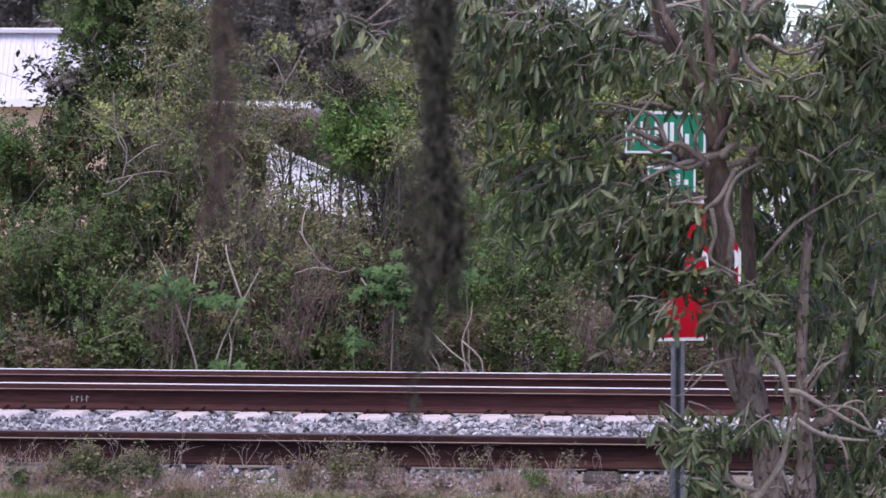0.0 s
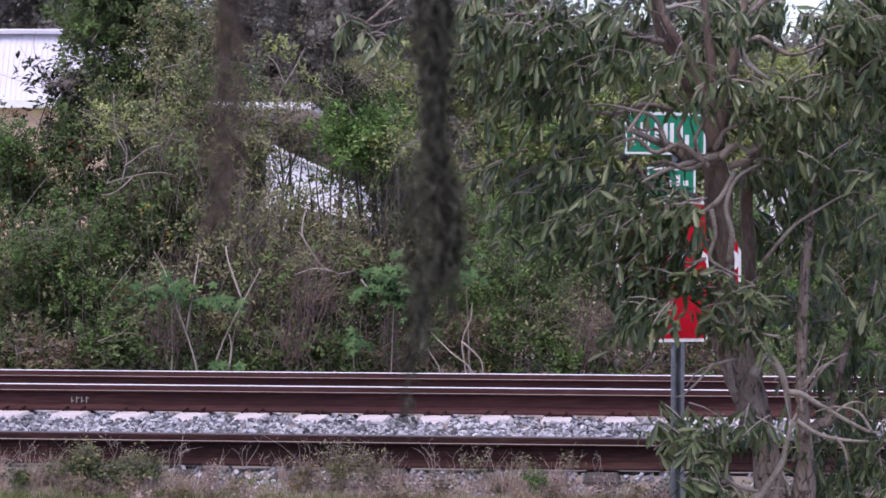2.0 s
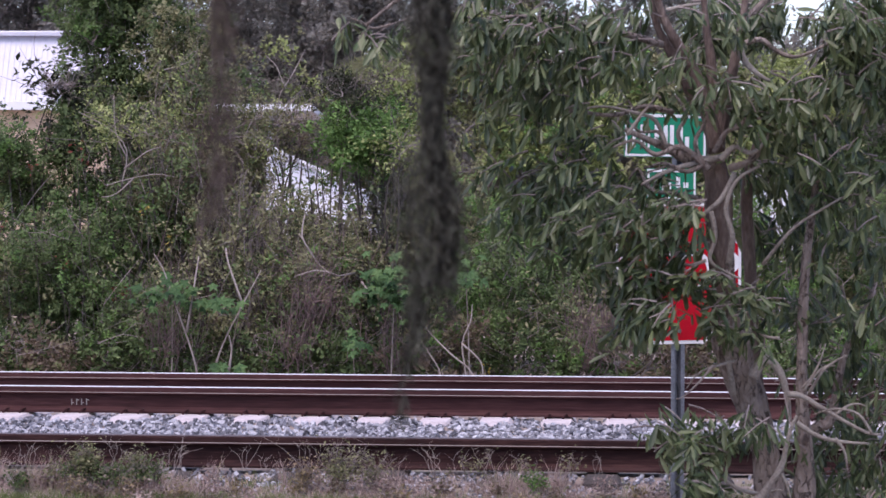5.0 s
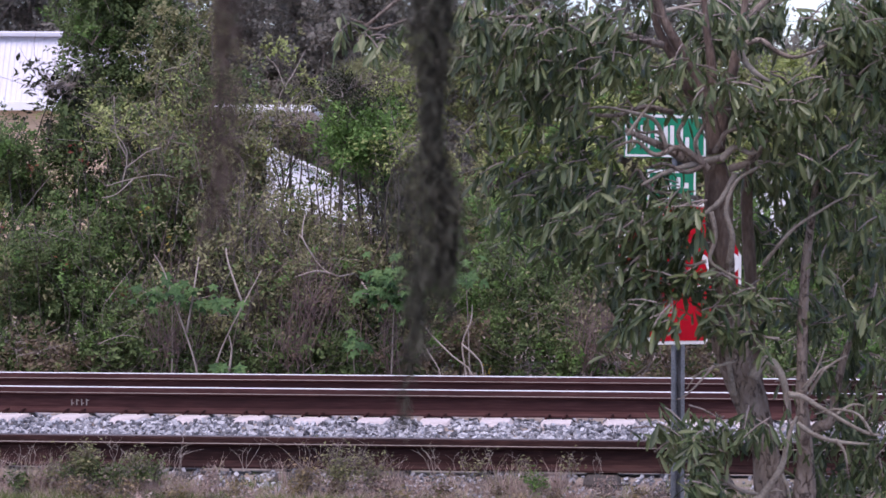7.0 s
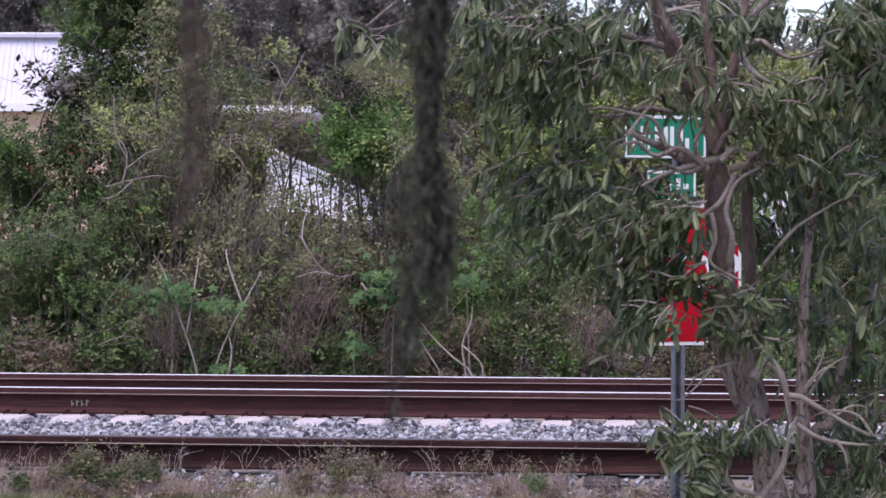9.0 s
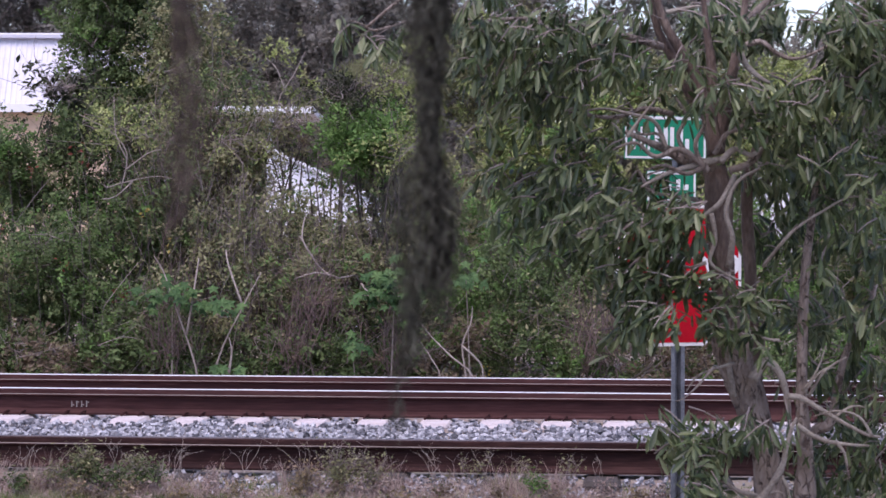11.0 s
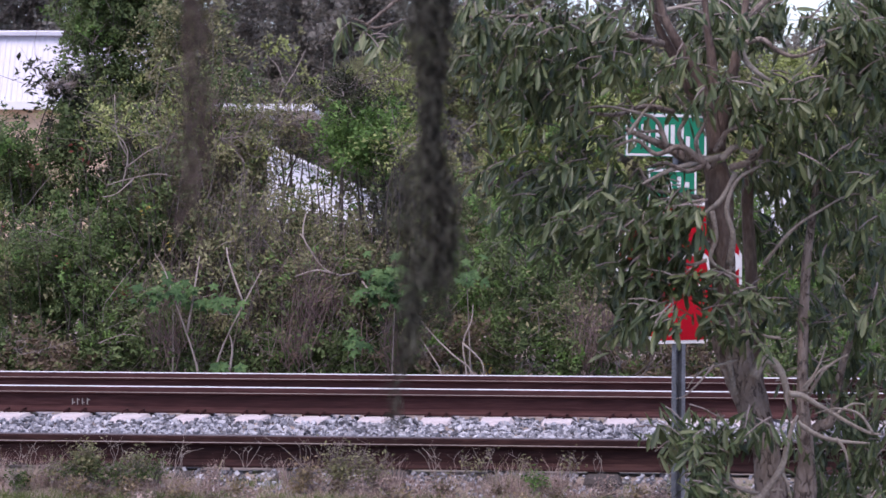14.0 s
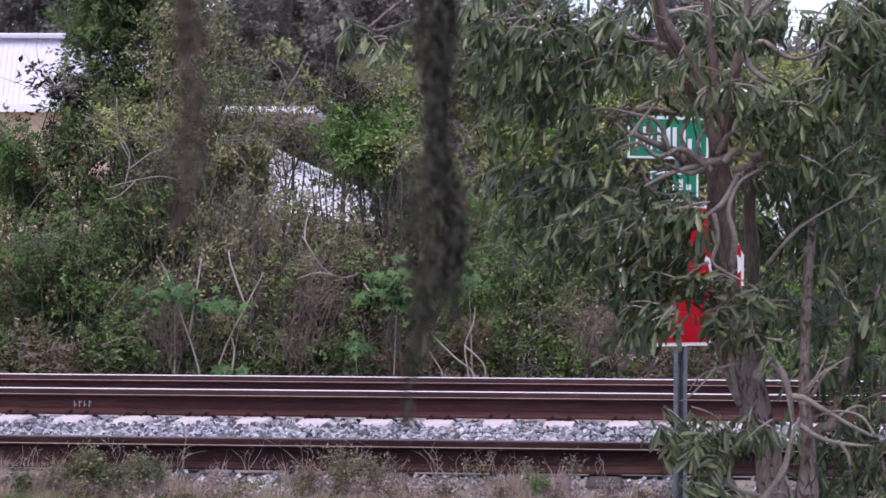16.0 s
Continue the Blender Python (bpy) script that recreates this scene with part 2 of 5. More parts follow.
def shrub(name, label, c, r, clumps, per, length, width, leaf, seed, base=0.45, twigs=30, stems=2, spread=0.075, category="bush", twig=None, second=None, group="thicket", upright=False):
    """A shrub or tree of many small leaves: boughs, clumps on the boughs, leaves in the clumps; uneven, with gaps."""
    rng = np.random.default_rng(seed)
    clumps, per = int(clumps * 1.5), max(5, int(per / 1.5))
    c, r = np.array(c), np.array(r)
    ob = thing(name, label, category, Matrix.Translation((c[0], c[1], base)), group)
    o = np.array((c[0], c[1], base))
    nb = max(4, clumps // 9)
    q = rng.normal(size=(nb, 3))
    q /= np.linalg.norm(q, axis=1)[:, None]
    q *= (rng.uniform(0.1, 1.0, nb) ** 0.45 * rng.uniform(0.75, 1.1, nb))[:, None]
    bough = c + q * r
    cc = bough[rng.integers(nb, size=clumps)] + rng.normal(size=(clumps, 3)) * spread * np.array((2.2, 2.0, 1.5)) * rng.uniform(0.6, 1.3, (clumps, 1))
    cc[:, 2] = np.maximum(cc[:, 2], base + 0.05)
    # each clump is a sprig: a short shoot with leaves to both sides, lying in one plane
    shoot = unit(rng.normal(size=(clumps, 3)) * 0.75 + (cc - c) / r * 0.5 + (0, -0.15, 0.45))
    face = unit(rng.normal(size=(clumps, 3)) * 0.42 + (cc - c) / r * 0.35 + (0, -0.35, 0.9))
    side = unit(np.cross(face, shoot))
    reach = spread * rng.uniform(1.4, 3.2, clumps)
    n = clumps * per
    turn = np.where(rng.random(n) < 0.5, 1.0, -1.0)[:, None]
    shoots, sides = np.repeat(shoot, per, 0), np.repeat(side, per, 0) * turn
    pts = np.repeat(cc, per, 0) + shoots * (rng.uniform(-0.5, 0.5, n) * np.repeat(reach, per))[:, None] + rng.normal(size=(n, 3)) * spread * 0.33
    pts[:, 2] = np.maximum(pts[:, 2], base + 0.01)
    g = Geo()
    slots = np.repeat((rng.random(clumps) < 0.22).astype(int), per)
    small_leaves(g, rng, pts - o, length, width, shoots * 0.55 + sides * 0.7 + rng.normal(size=(n, 3)) * 0.38, np.repeat(face, per, 0) + rng.normal(size=(n, 3)) * 0.3, slots)
    part("crown", g, [leaf, second or leaf], ob)
    heads = []
    for i in range(stems):
        g = Geo()
        top = c + rng.normal(size=3) * r * (0.35, 0.35, 0.3) - o
        top[2] = max(top[2], 0.2)
        foot = rng.normal(size=3) * (0.12, 0.1, 0)
        low = foot * 0.65 + top * 0.35 + rng.normal(size=3) * (0.12, 0.08, 0.05)
        high = foot * 0.3 + top * 0.7 + rng.normal(size=3) * (0.14, 0.08, 0.05)
        k = min(1.6, 0.6 + 0.35 * top[2])
        tube(g, [foot, low, high, top], [0.015 * k, 0.011 * k, 0.007 * k, 0.004], 5, steps=3)
        heads.append(top)
        part("stem", g, M_DIM, ob)
    if twigs:
        g = Geo()
        for i in range(twigs):
            a = heads[rng.integers(len(heads))] if i % 3 == 0 else bough[rng.integers(nb)] - o
            b = cc[rng.integers(clumps)] - o + rng.normal(size=3) * 0.1 + (0, -0.05, 0.06)
            k = 0.62
            if upright:
                a = c + rng.normal(size=3) * r * (0.5, 0.3, 0.45) - o - (0, 0, 0.1)
                b = a + rng.normal(size=3) * (0.13, 0.06, 0.1) + (0, -0.02, rng.uniform(0.15, 0.55))
                k = rng.uniform(0.35, 0.75)
            m = (a + b) / 2 + rng.normal(size=3) * (0.03 if upright else 0.07)
            tube(g, [a, m, b], [0.008 * k, 0.0055 * k, 0.0025 * k], 3, steps=2)
            if i % 2:
                e = b + rng.normal(size=3) * (0.16, 0.1, 0.12)
                tube(g, [m, (m + e) / 2 + rng.normal(size=3) * 0.03, e], [0.005 * k, 0.004 * k, 0.002 * k], 3)
        part("twig", g, twig or M_TWIG, ob, kind="stuff")
    return ob


# ---- ground ----
SKEW = -4.57
TRACK = pose(0, 16, 0, 0, 0, SKEW)


def ground_height(y):
    """Height of the ground across the line; y from the nearer rail of the main track."""
    prof = [(-3000, 0), (-6, 0), (-4.6, 0.12), (-3.75, 0.6), (-3.35, 0.66), (-2.95, 0.72), (-2.67, 0.75), (-2.2, 0.745), (-1.6, 0.765), (-0.75, 0.795), (-0.46, 0.832), (-0.3, 0.83),
            (0, 0.82), (2.1, 0.8), (2.6, 0.72), (3.4, 0.5), (5, 0.42), (3000, 0.4)]
    for (a, p), (b, q) in zip(prof, prof[1:]):
        if a <= y <= b:
            return p + (q - p) * (y - a) / (b - a)
    return 0.4


def build_ground():
    ys = [-3000, -300, -60, -15, -8] + [-6 + 0.12 * i for i in range(96)] + [6.5, 9, 14, 25, 60, 150, 400, 1000, 3000]
    xs = [-3000, -600, -150, -40, -15] + [-7 + 0.25 * i for i in range(57)] + [15, 40, 150, 600, 3000]
    v = []
    for y in ys:
        for x in xs:
            h = noise.noise((x * 1.3, y * 1.3, 0)) * 0.018 if -6 < y < 7 else 0
            v.append((x, y, ground_height(y) + h))
    w = len(xs)
    g = Geo()
    g.add(v, [(j * w + i, j * w + i + 1, (j + 1) * w + i + 1, (j + 1) * w + i) for j in range(len(ys) - 1) for i in range(w - 1)])
    ob = part("ground", g, M_GROUND, smooth=True)
    ob.matrix_world = TRACK
    tagged(ob, "dry soil and thin grass beside the railway embankment", "ground", kind="structure")


build_ground()

# ---- railway ----
RAIL_H = 0.186


def rail_geo(half_len):
    """Flat-bottomed rail: foot, web, head with a paler lip; slot 0 rust, slot 1 running surface."""
    side = [(0.076, 0), (0.076, 0.012), (0.03, 0.026), (0.011, 0.04), (0.0095, 0.09), (0.013, 0.118), (0.034, 0.131), (0.04, 0.1345),
            (0.0405, 0.141), (0.036, 0.1455), (0.0355, 0.172), (0.031, 0.181), (0.02, 0.1852), (0, 0.186)]
    prof = side + [(-a, b) for a, b in side[-2::-1]]
    n = len(prof)
    g = Geo()
    v = [(s * half_len, a, b) for s in (-1, 1) for a, b in prof]
    top = (len(side) - 3, len(side) - 2, len(side) - 1, len(side))
    lip = (8, n - 1 - 9)
    for i in range(n):
        j = (i + 1) % n
        g.f.append([i, n + i, n + j, j])
        g.m.append(1 if i in top else 2 if i in lip else 0)
    g.v.append(np.array(v))
    g.n = len(v)
    return g


def main_track():
    ob = thing("railway_track", "main railway track with rusty rails on concrete ties", "railway track", TRACK)
    for y in (0, 1.505):
        r = part("rail", rail_geo(60), [M_RUST, M_SHINE, M_LIP], ob, "brown rusty rail with polished top")
        r.location = (0, y, 0.866)
    # chalk marks on the web, as plain strokes
    g = Geo()
    rng = random.Random(5)
    for i in range(4):
        x = -2.67 + 0.036 * i
        box(g, x, x + 0.008, -0.0125, -0.0105, 0.05, 0.085 + rng.uniform(0, 0.012))
        box(g, x + 0.008, x + 0.022, -0.0125, -0.0105, 0.062 + 0.02 * (i % 2), 0.069 + 0.02 * (i % 2))
    c = part("chalk_mark", g, M_CHALK, ob, "pale chalk strokes on the rail web")
    c.location = (0, 0, 0.866)
    # concrete ties with sloped shoulders
    g = Geo()
    v, f = [], []
    for y, w, h in ((-0.5, 0.07, 0.79), (-0.46, 0.095, 0.835), (-0.36, 0.118, 0.86), (0.2, 0.115, 0.862), (0.75, 0.1, 0.835), (1.3, 0.115, 0.862), (2.05, 0.12, 0.85)):
        v += [(-w - 0.02, y, 0.62), (-w - 0.012, y, h - 0.035), (-w + 0.02, y, h), (w - 0.02, y, h), (w + 0.012, y, h - 0.035), (w + 0.02, y, 0.62)]
    for i in range(6):
        f += [(6 * i + k, 6 * i + k + 1, 6 * i + k + 7, 6 * i + k + 6) for k in range(5)]
    f += [(5, 4, 3, 2, 1, 0), (36, 37, 38, 39, 40, 41)]
    g.add(v, f)
    tie_mesh = g.mesh("tie", M_CONCRETE)
    g = Geo()
    tube(g, [(0.035, -0.115, 0.86), (0.047, -0.115, 0.878), (0.065, -0.085, 0.886), (0.06, -0.05, 0.886)], [0.008] * 4, 5, steps=2)
    clip_mesh = g.mesh("rail_clip", M_RUST, True)
    rng = random.Random(3)
    for k in range(-22, 23):
        t = new("tie", tie_mesh)
        t.parent = ob
        t.location = (-0.47 + 0.432 * k + rng.uniform(-0.008, 0.008), rng.uniform(-0.02, 0.02), rng.uniform(-0.006, 0.002))
        for a in (0, -0.12):
            q = new("rail_clip", clip_mesh)
            q.parent, q.location = t, (a, 0, 0.004)


main_track()


def old_rail():
    ob = thing("disused_rail", "dull rusty disused rail on rotten wooden ties", "rail", TRACK)
    r = part("rail", rail_geo(60), [M_OLDRUST, M_DULL, M_LIP], ob)
    r.location = (0, -2.67, 0.772)
    rng = random.Random(8)
    for k in range(-8, 12):
        g = Geo()
        L = rng.uniform(0.28, 0.42)
        box(g, -0.11, 0.11, -L, 0.5, 0.6, 0.768, 0.025)
        t = part("tie", g, M_OLDWOOD, ob)
        t.location = (0.55 + 0.62 * k + rng.uniform(-0.04, 0.04), -2.67, rng.uniform(-0.025, 0.0))


old_rail()


def stone_mesh(rng):
    bm = bmesh.new()
    if rng.random() < 0.7:
        bmesh.ops.create_cube(bm, size=1.5)
        bmesh.ops.triangulate(bm, faces=bm.faces[:])
    else:
        bmesh.ops.create_icosphere(bm, subdivisions=1, radius=1)
    sc = [rng.uniform(0.7, 1.2), rng.uniform(0.6, 1.0), rng.uniform(0.5, 0.85)]
    for v in bm.verts:
        k = rng.uniform(0.72, 1.2)
        v.co = Vector((v.co.x * sc[0] * k, v.co.y * sc[1] * k, v.co.z * sc[2] * k))
    me = bpy.data.meshes.new("stone")
    bm.to_mesh(me)
    bm.free()
    me.materials.append(M_STONE)
    return me


def ballast():
    ob = thing("ballast", "grey and white crushed-stone railway ballast", "ballast", TRACK, kind="stuff")
    rng = random.Random(21)
    shapes = [stone_mesh(rng) for _ in range(10)]
    arr = [(np.array([v.co[:] for v in m.vertices]), [tuple(p.vertices) for p in m.polygons]) for m in shapes]
    g = Geo()
    for i in range(30000):
        if i < 23000:
            x, y = rng.uniform(-5.6, 5.4), rng.uniform(-1.5, 0.02) if rng.random() < 0.92 else rng.uniform(-2.5, -1.5)
            lift = rng.uniform(-0.012, 0.02) - (0.004 if y > -0.6 else 0)
        elif i < 24000:
            x, y = rng.uniform(-6, 6), rng.uniform(0.1, 1.4)
            lift = 0
        else:
            x, y = rng.uniform(-5.5, 5), rng.uniform(-3.3, -2.72)
            lift = rng.uniform(-0.02, 0.015) - (0.02 if x < -1.7 else 0)
        s = rng.uniform(0.011, 0.027) * (0.75 if y < -2.7 else 1)
        m = Matrix.LocRotScale((x, y, ground_height(y) + lift), Euler((rng.uniform(0, 6), rng.uniform(0, 6), rng.uniform(0, 6))), (s, s, s))
        if -0.45 < y and abs(((x + 0.47) / 0.432 + 0.5) % 1 - 0.5) * 0.432 < 0.14 - 0.35 * max(0, -0.3 - y):
            continue
        v, f = arr[rng.randrange(10)]
        g.add(v @ np.array(m.to_3x3()).T + np.array(m.translation), f)
    part("loose_stones", g, M_STONE, ob, kind="stuff")
    for i in range(280):
        x, y, k = rng.uniform(-4, 2.2), rng.uniform(-1.05, -0.52), rng.uniform(0.014, 0.028)
        q = new("stone", shapes[i % 10])
        q.parent, q.scale = ob, (k, k, k)
        q.location, q.rotation_euler = (x, y, ground_height(y) + 0.018), (rng.uniform(0, 6), rng.uniform(0, 6), rng.uniform(0, 6))


ballast()


# ---- stop sign ----
def stop_sign():
    c = Vector((1.275, 12.20, 1.954))
    ob = thing("stop_sign", "red octagonal stop sign with green street blades on a galvanised post", "road sign", pose(c.x, c.y, 0.0, 0, 0, 22))
    z = c.z

    def octagon(g, r, y0, y1):
        k = r * math.tan(math.pi / 8)
        p = [(k, -r), (r, -k), (r, k), (k, r), (-k, r), (-r, k), (-r, -k), (-k, -r)]
        v = [(a, y, z + b) for y in (y0, y1) for a, b in p]
        g.add(v, [tuple(range(8)), tuple(range(15, 7, -1))] + [(i, i + 8, (i + 1) % 8 + 8, (i + 1) % 8) for i in range(8)])

    g = Geo()
    octagon(g, 0.381, -0.002, 0.002)
    part("sign_plate", g, M_WHITE, ob, "white border of the plate")
    g = Geo()
    octagon(g, 0.362, -0.004, -0.0022)
    part("sign_face", g, M_RED, ob, "red reflective face")
    cu = bpy.data.curves.new("lettering", "FONT")
    cu.body, cu.size, cu.align_x, cu.align_y, cu.extrude = "STOP", 0.31, "CENTER", "CENTER", 0.0008
    cu.materials.append(M_WHITE)
    t = new("lettering", cu)
    t.parent, t.location, t.rotation_euler = ob, (0, -0.0055, z), (radians(90), 0, 0)
    g = Geo()
    w = 0.04
    v = []
    prof = [(-w, 0), (-w, -0.006), (-0.018, -0.006), (-0.013, 0.026), (0.013, 0.026), (0.018, -0.006), (w, -0.006), (w, 0), (0.022, 0), (0.017, 0.032), (-0.017, 0.032), (-0.022, 0)]
    n = len(prof)
    for h in (0.0, z + 0.8):
        v += [(p, q + 0.012, h) for p, q in prof]
    g.add(v, [(i, (i + 1) % n, n + (i + 1) % n, n + i) for i in range(n)] + [tuple(range(n))[::-1], tuple(range(n, 2 * n))])
    part("post", g, M_GALV, ob, "galvanised steel U-channel post")
    for h in (-0.31, 0.31):
        g = Geo()
        tube(g, [(0, -0.012, z + h), (0, 0.0, z + h)], [0.011, 0.013], 8)
        part("bolt", g, M_GALV, ob)
    rng = random.Random(4)
    for x0, x1, z0, hh in ((-0.335, 0.16, 0.625, 0.235), (-0.2, 0.1, 0.395, 0.17)):
        g = Geo()
        box(g, x0, x1, -0.004, 0.0, z + z0, z + z0 + hh, 0.0)
        bl = part("street_blade", g, M_GREEN, ob, "green street name blade with white border")
        g = Geo()
        for a, b, e, h in ((x0 + 0.004, x1 - 0.004, 0.004, 0.016), (x0 + 0.004, x1 - 0.004, hh - 0.02, hh - 0.004), (x0 + 0.004, x0 + 0.016, 0.016, hh - 0.02), (x1 - 0.016, x1 - 0.004, 0.016, hh - 0.02)):
            box(g, a, b, -0.006, -0.0042, z + z0 + e, z + z0 + h)
        part("border", g, M_WHITE, bl)
        g = Geo()
        x = x0 + 0.05
        while x < x1 - 0.06:
            w = rng.choice((0.012, 0.016, 0.024, 0.03))
            box(g, x, x + w, -0.006, -0.0042, z + z0 + rng.choice((0.05, 0.05, 0.09)) * hh / 0.23, z + z0 + hh - rng.choice((0.06, 0.1, 0.12)) * hh / 0.23)
            x += w + rng.choice((0.014, 0.02, 0.03))
        part("lettering_bar", g, M_WHITE, bl, "white bars of unreadable lettering")


stop_sign()


# ---- buildings behind the trees ----
def metal_building():
    ob = thing("metal_building", "tan building with a white ribbed metal roof", "building", pose(0, 45, 0))
    g = Geo()
    box(g, -22, -6.2, 0.14, 9, 0.2, 4.62)
    part("wall", g, M_WALL, ob, "tan stucco wall")
    g = Geo()
    box(g, -22.5, -6.0, -0.1, 0.1, 4.5, 4.66)
    part("fascia", g, M_SHED, ob, "white eave fascia")
    g = Geo()
    e, r = (0.0, 4.64), (0.8, 6.05)
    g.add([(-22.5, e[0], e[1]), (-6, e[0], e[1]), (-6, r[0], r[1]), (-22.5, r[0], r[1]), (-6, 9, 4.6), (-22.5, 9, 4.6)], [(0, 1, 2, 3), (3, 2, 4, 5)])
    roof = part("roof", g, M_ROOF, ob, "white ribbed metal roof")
    gr = Geo()
    for i in range(150):
        x = -22.4 + 0.109 * i
        gr.add([(x, e[0], e[1]), (x + 0.012, e[0], e[1] + 0.024), (x + 0.033, e[0], e[1] + 0.024), (x + 0.045, e[0], e[1]), (x, r[0], r[1]), (x + 0.012, r[0], r[1] + 0.024), (x + 0.033, r[0], r[1] + 0.024), (x + 0.045, r[0], r[1])],
               [(0, 1, 5, 4), (1, 2, 6, 5), (2, 3, 7, 6)])
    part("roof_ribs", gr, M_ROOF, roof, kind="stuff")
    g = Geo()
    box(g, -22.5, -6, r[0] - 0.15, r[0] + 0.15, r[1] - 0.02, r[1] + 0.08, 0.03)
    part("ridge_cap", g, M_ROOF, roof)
    g = Geo()
    box(g, -6.0, -2.6, 0.0, 4, 4.5, 4.63)
    part("canopy", g, M_SHED, ob, "white flat canopy")
    for x in (-5.6, -3.5):
        g = Geo()
        box(g, x, x + 0.09, 0.3, 0.39, 0.3, 4.5)
        part("canopy_post", g, M_ROOF, ob)


metal_building()


def white_shed(name, x0, x1, y, h0, h1, depth):
    ob = thing(name, "white metal shed standing behind the shrubs", "shed", pose(0, y, 0))
    g = Geo()
    g.add([(x0, 0, 0.35), (x1, 0, 0.35), (x1, depth, 0.35), (x0, depth, 0.35), (x0, 0, h0), (x1, 0, h1), (x1, depth, h1), (x0, depth, h0)],
          [(0, 1, 5, 4), (1, 2, 6, 5), (2, 3, 7, 6), (3, 0, 4, 7)])
    part("wall", g, M_SHED, ob)
    g = Geo()
    g.add([(x0 - .1, -.1, h0), (x1 + .1, -.1, h1), (x1 + .1, depth, h1), (x0 - .1, depth, h0), (x0 - .1, -.1, h0 + .06), (x1 + .1, -.1, h1 + .06), (x1 + .1, depth, h1 + .06), (x0 - .1, depth, h0 + .06)],
          [(0, 1, 5, 4), (1, 2, 6, 5), (2, 3, 7, 6), (3, 0, 4, 7), (4, 5, 6, 7), (3, 2, 1, 0)])
    part("roof", g, M_SHED, ob)


white_shed("shed", -3.05, -1.15, 39, 3.62, 2.65, 3)
white_shed("shed", 5.4, 6.2, 40, 3.3, 3.15, 3)


# ---- far trees ----
def far_trees():
    rng = random.Random(17)
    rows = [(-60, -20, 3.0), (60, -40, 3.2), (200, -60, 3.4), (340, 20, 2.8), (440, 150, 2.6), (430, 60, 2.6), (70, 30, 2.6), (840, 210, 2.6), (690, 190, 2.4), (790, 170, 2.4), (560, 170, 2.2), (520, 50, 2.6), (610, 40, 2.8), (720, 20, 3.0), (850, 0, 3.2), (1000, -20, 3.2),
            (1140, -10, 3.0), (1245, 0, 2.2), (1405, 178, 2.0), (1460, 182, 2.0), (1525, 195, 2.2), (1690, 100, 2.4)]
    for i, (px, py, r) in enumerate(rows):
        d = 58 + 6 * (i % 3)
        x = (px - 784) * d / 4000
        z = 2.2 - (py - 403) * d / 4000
        shrub("tree", "distant haze-greyed tree behind the buildings", (x, d, z), (r, 2, r * 1.15), 230, 70, 0.14, 0.075, L_HAZE, 300 + i, twigs=90, stems=3, spread=0.26, category="tree", base=0.4, group="distant trees")
        shrub("tree", "distant haze-greyed tree behind the buildings", (x + rng.uniform(-1, 1), d + 5, 2.6), (r * 1.1, 2, 2.6), 380, 30, 0.36, 0.24, L_HAZE, 340 + i, twigs=20, stems=2, spread=0.35, category="tree", base=0.4, group="distant trees")


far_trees()


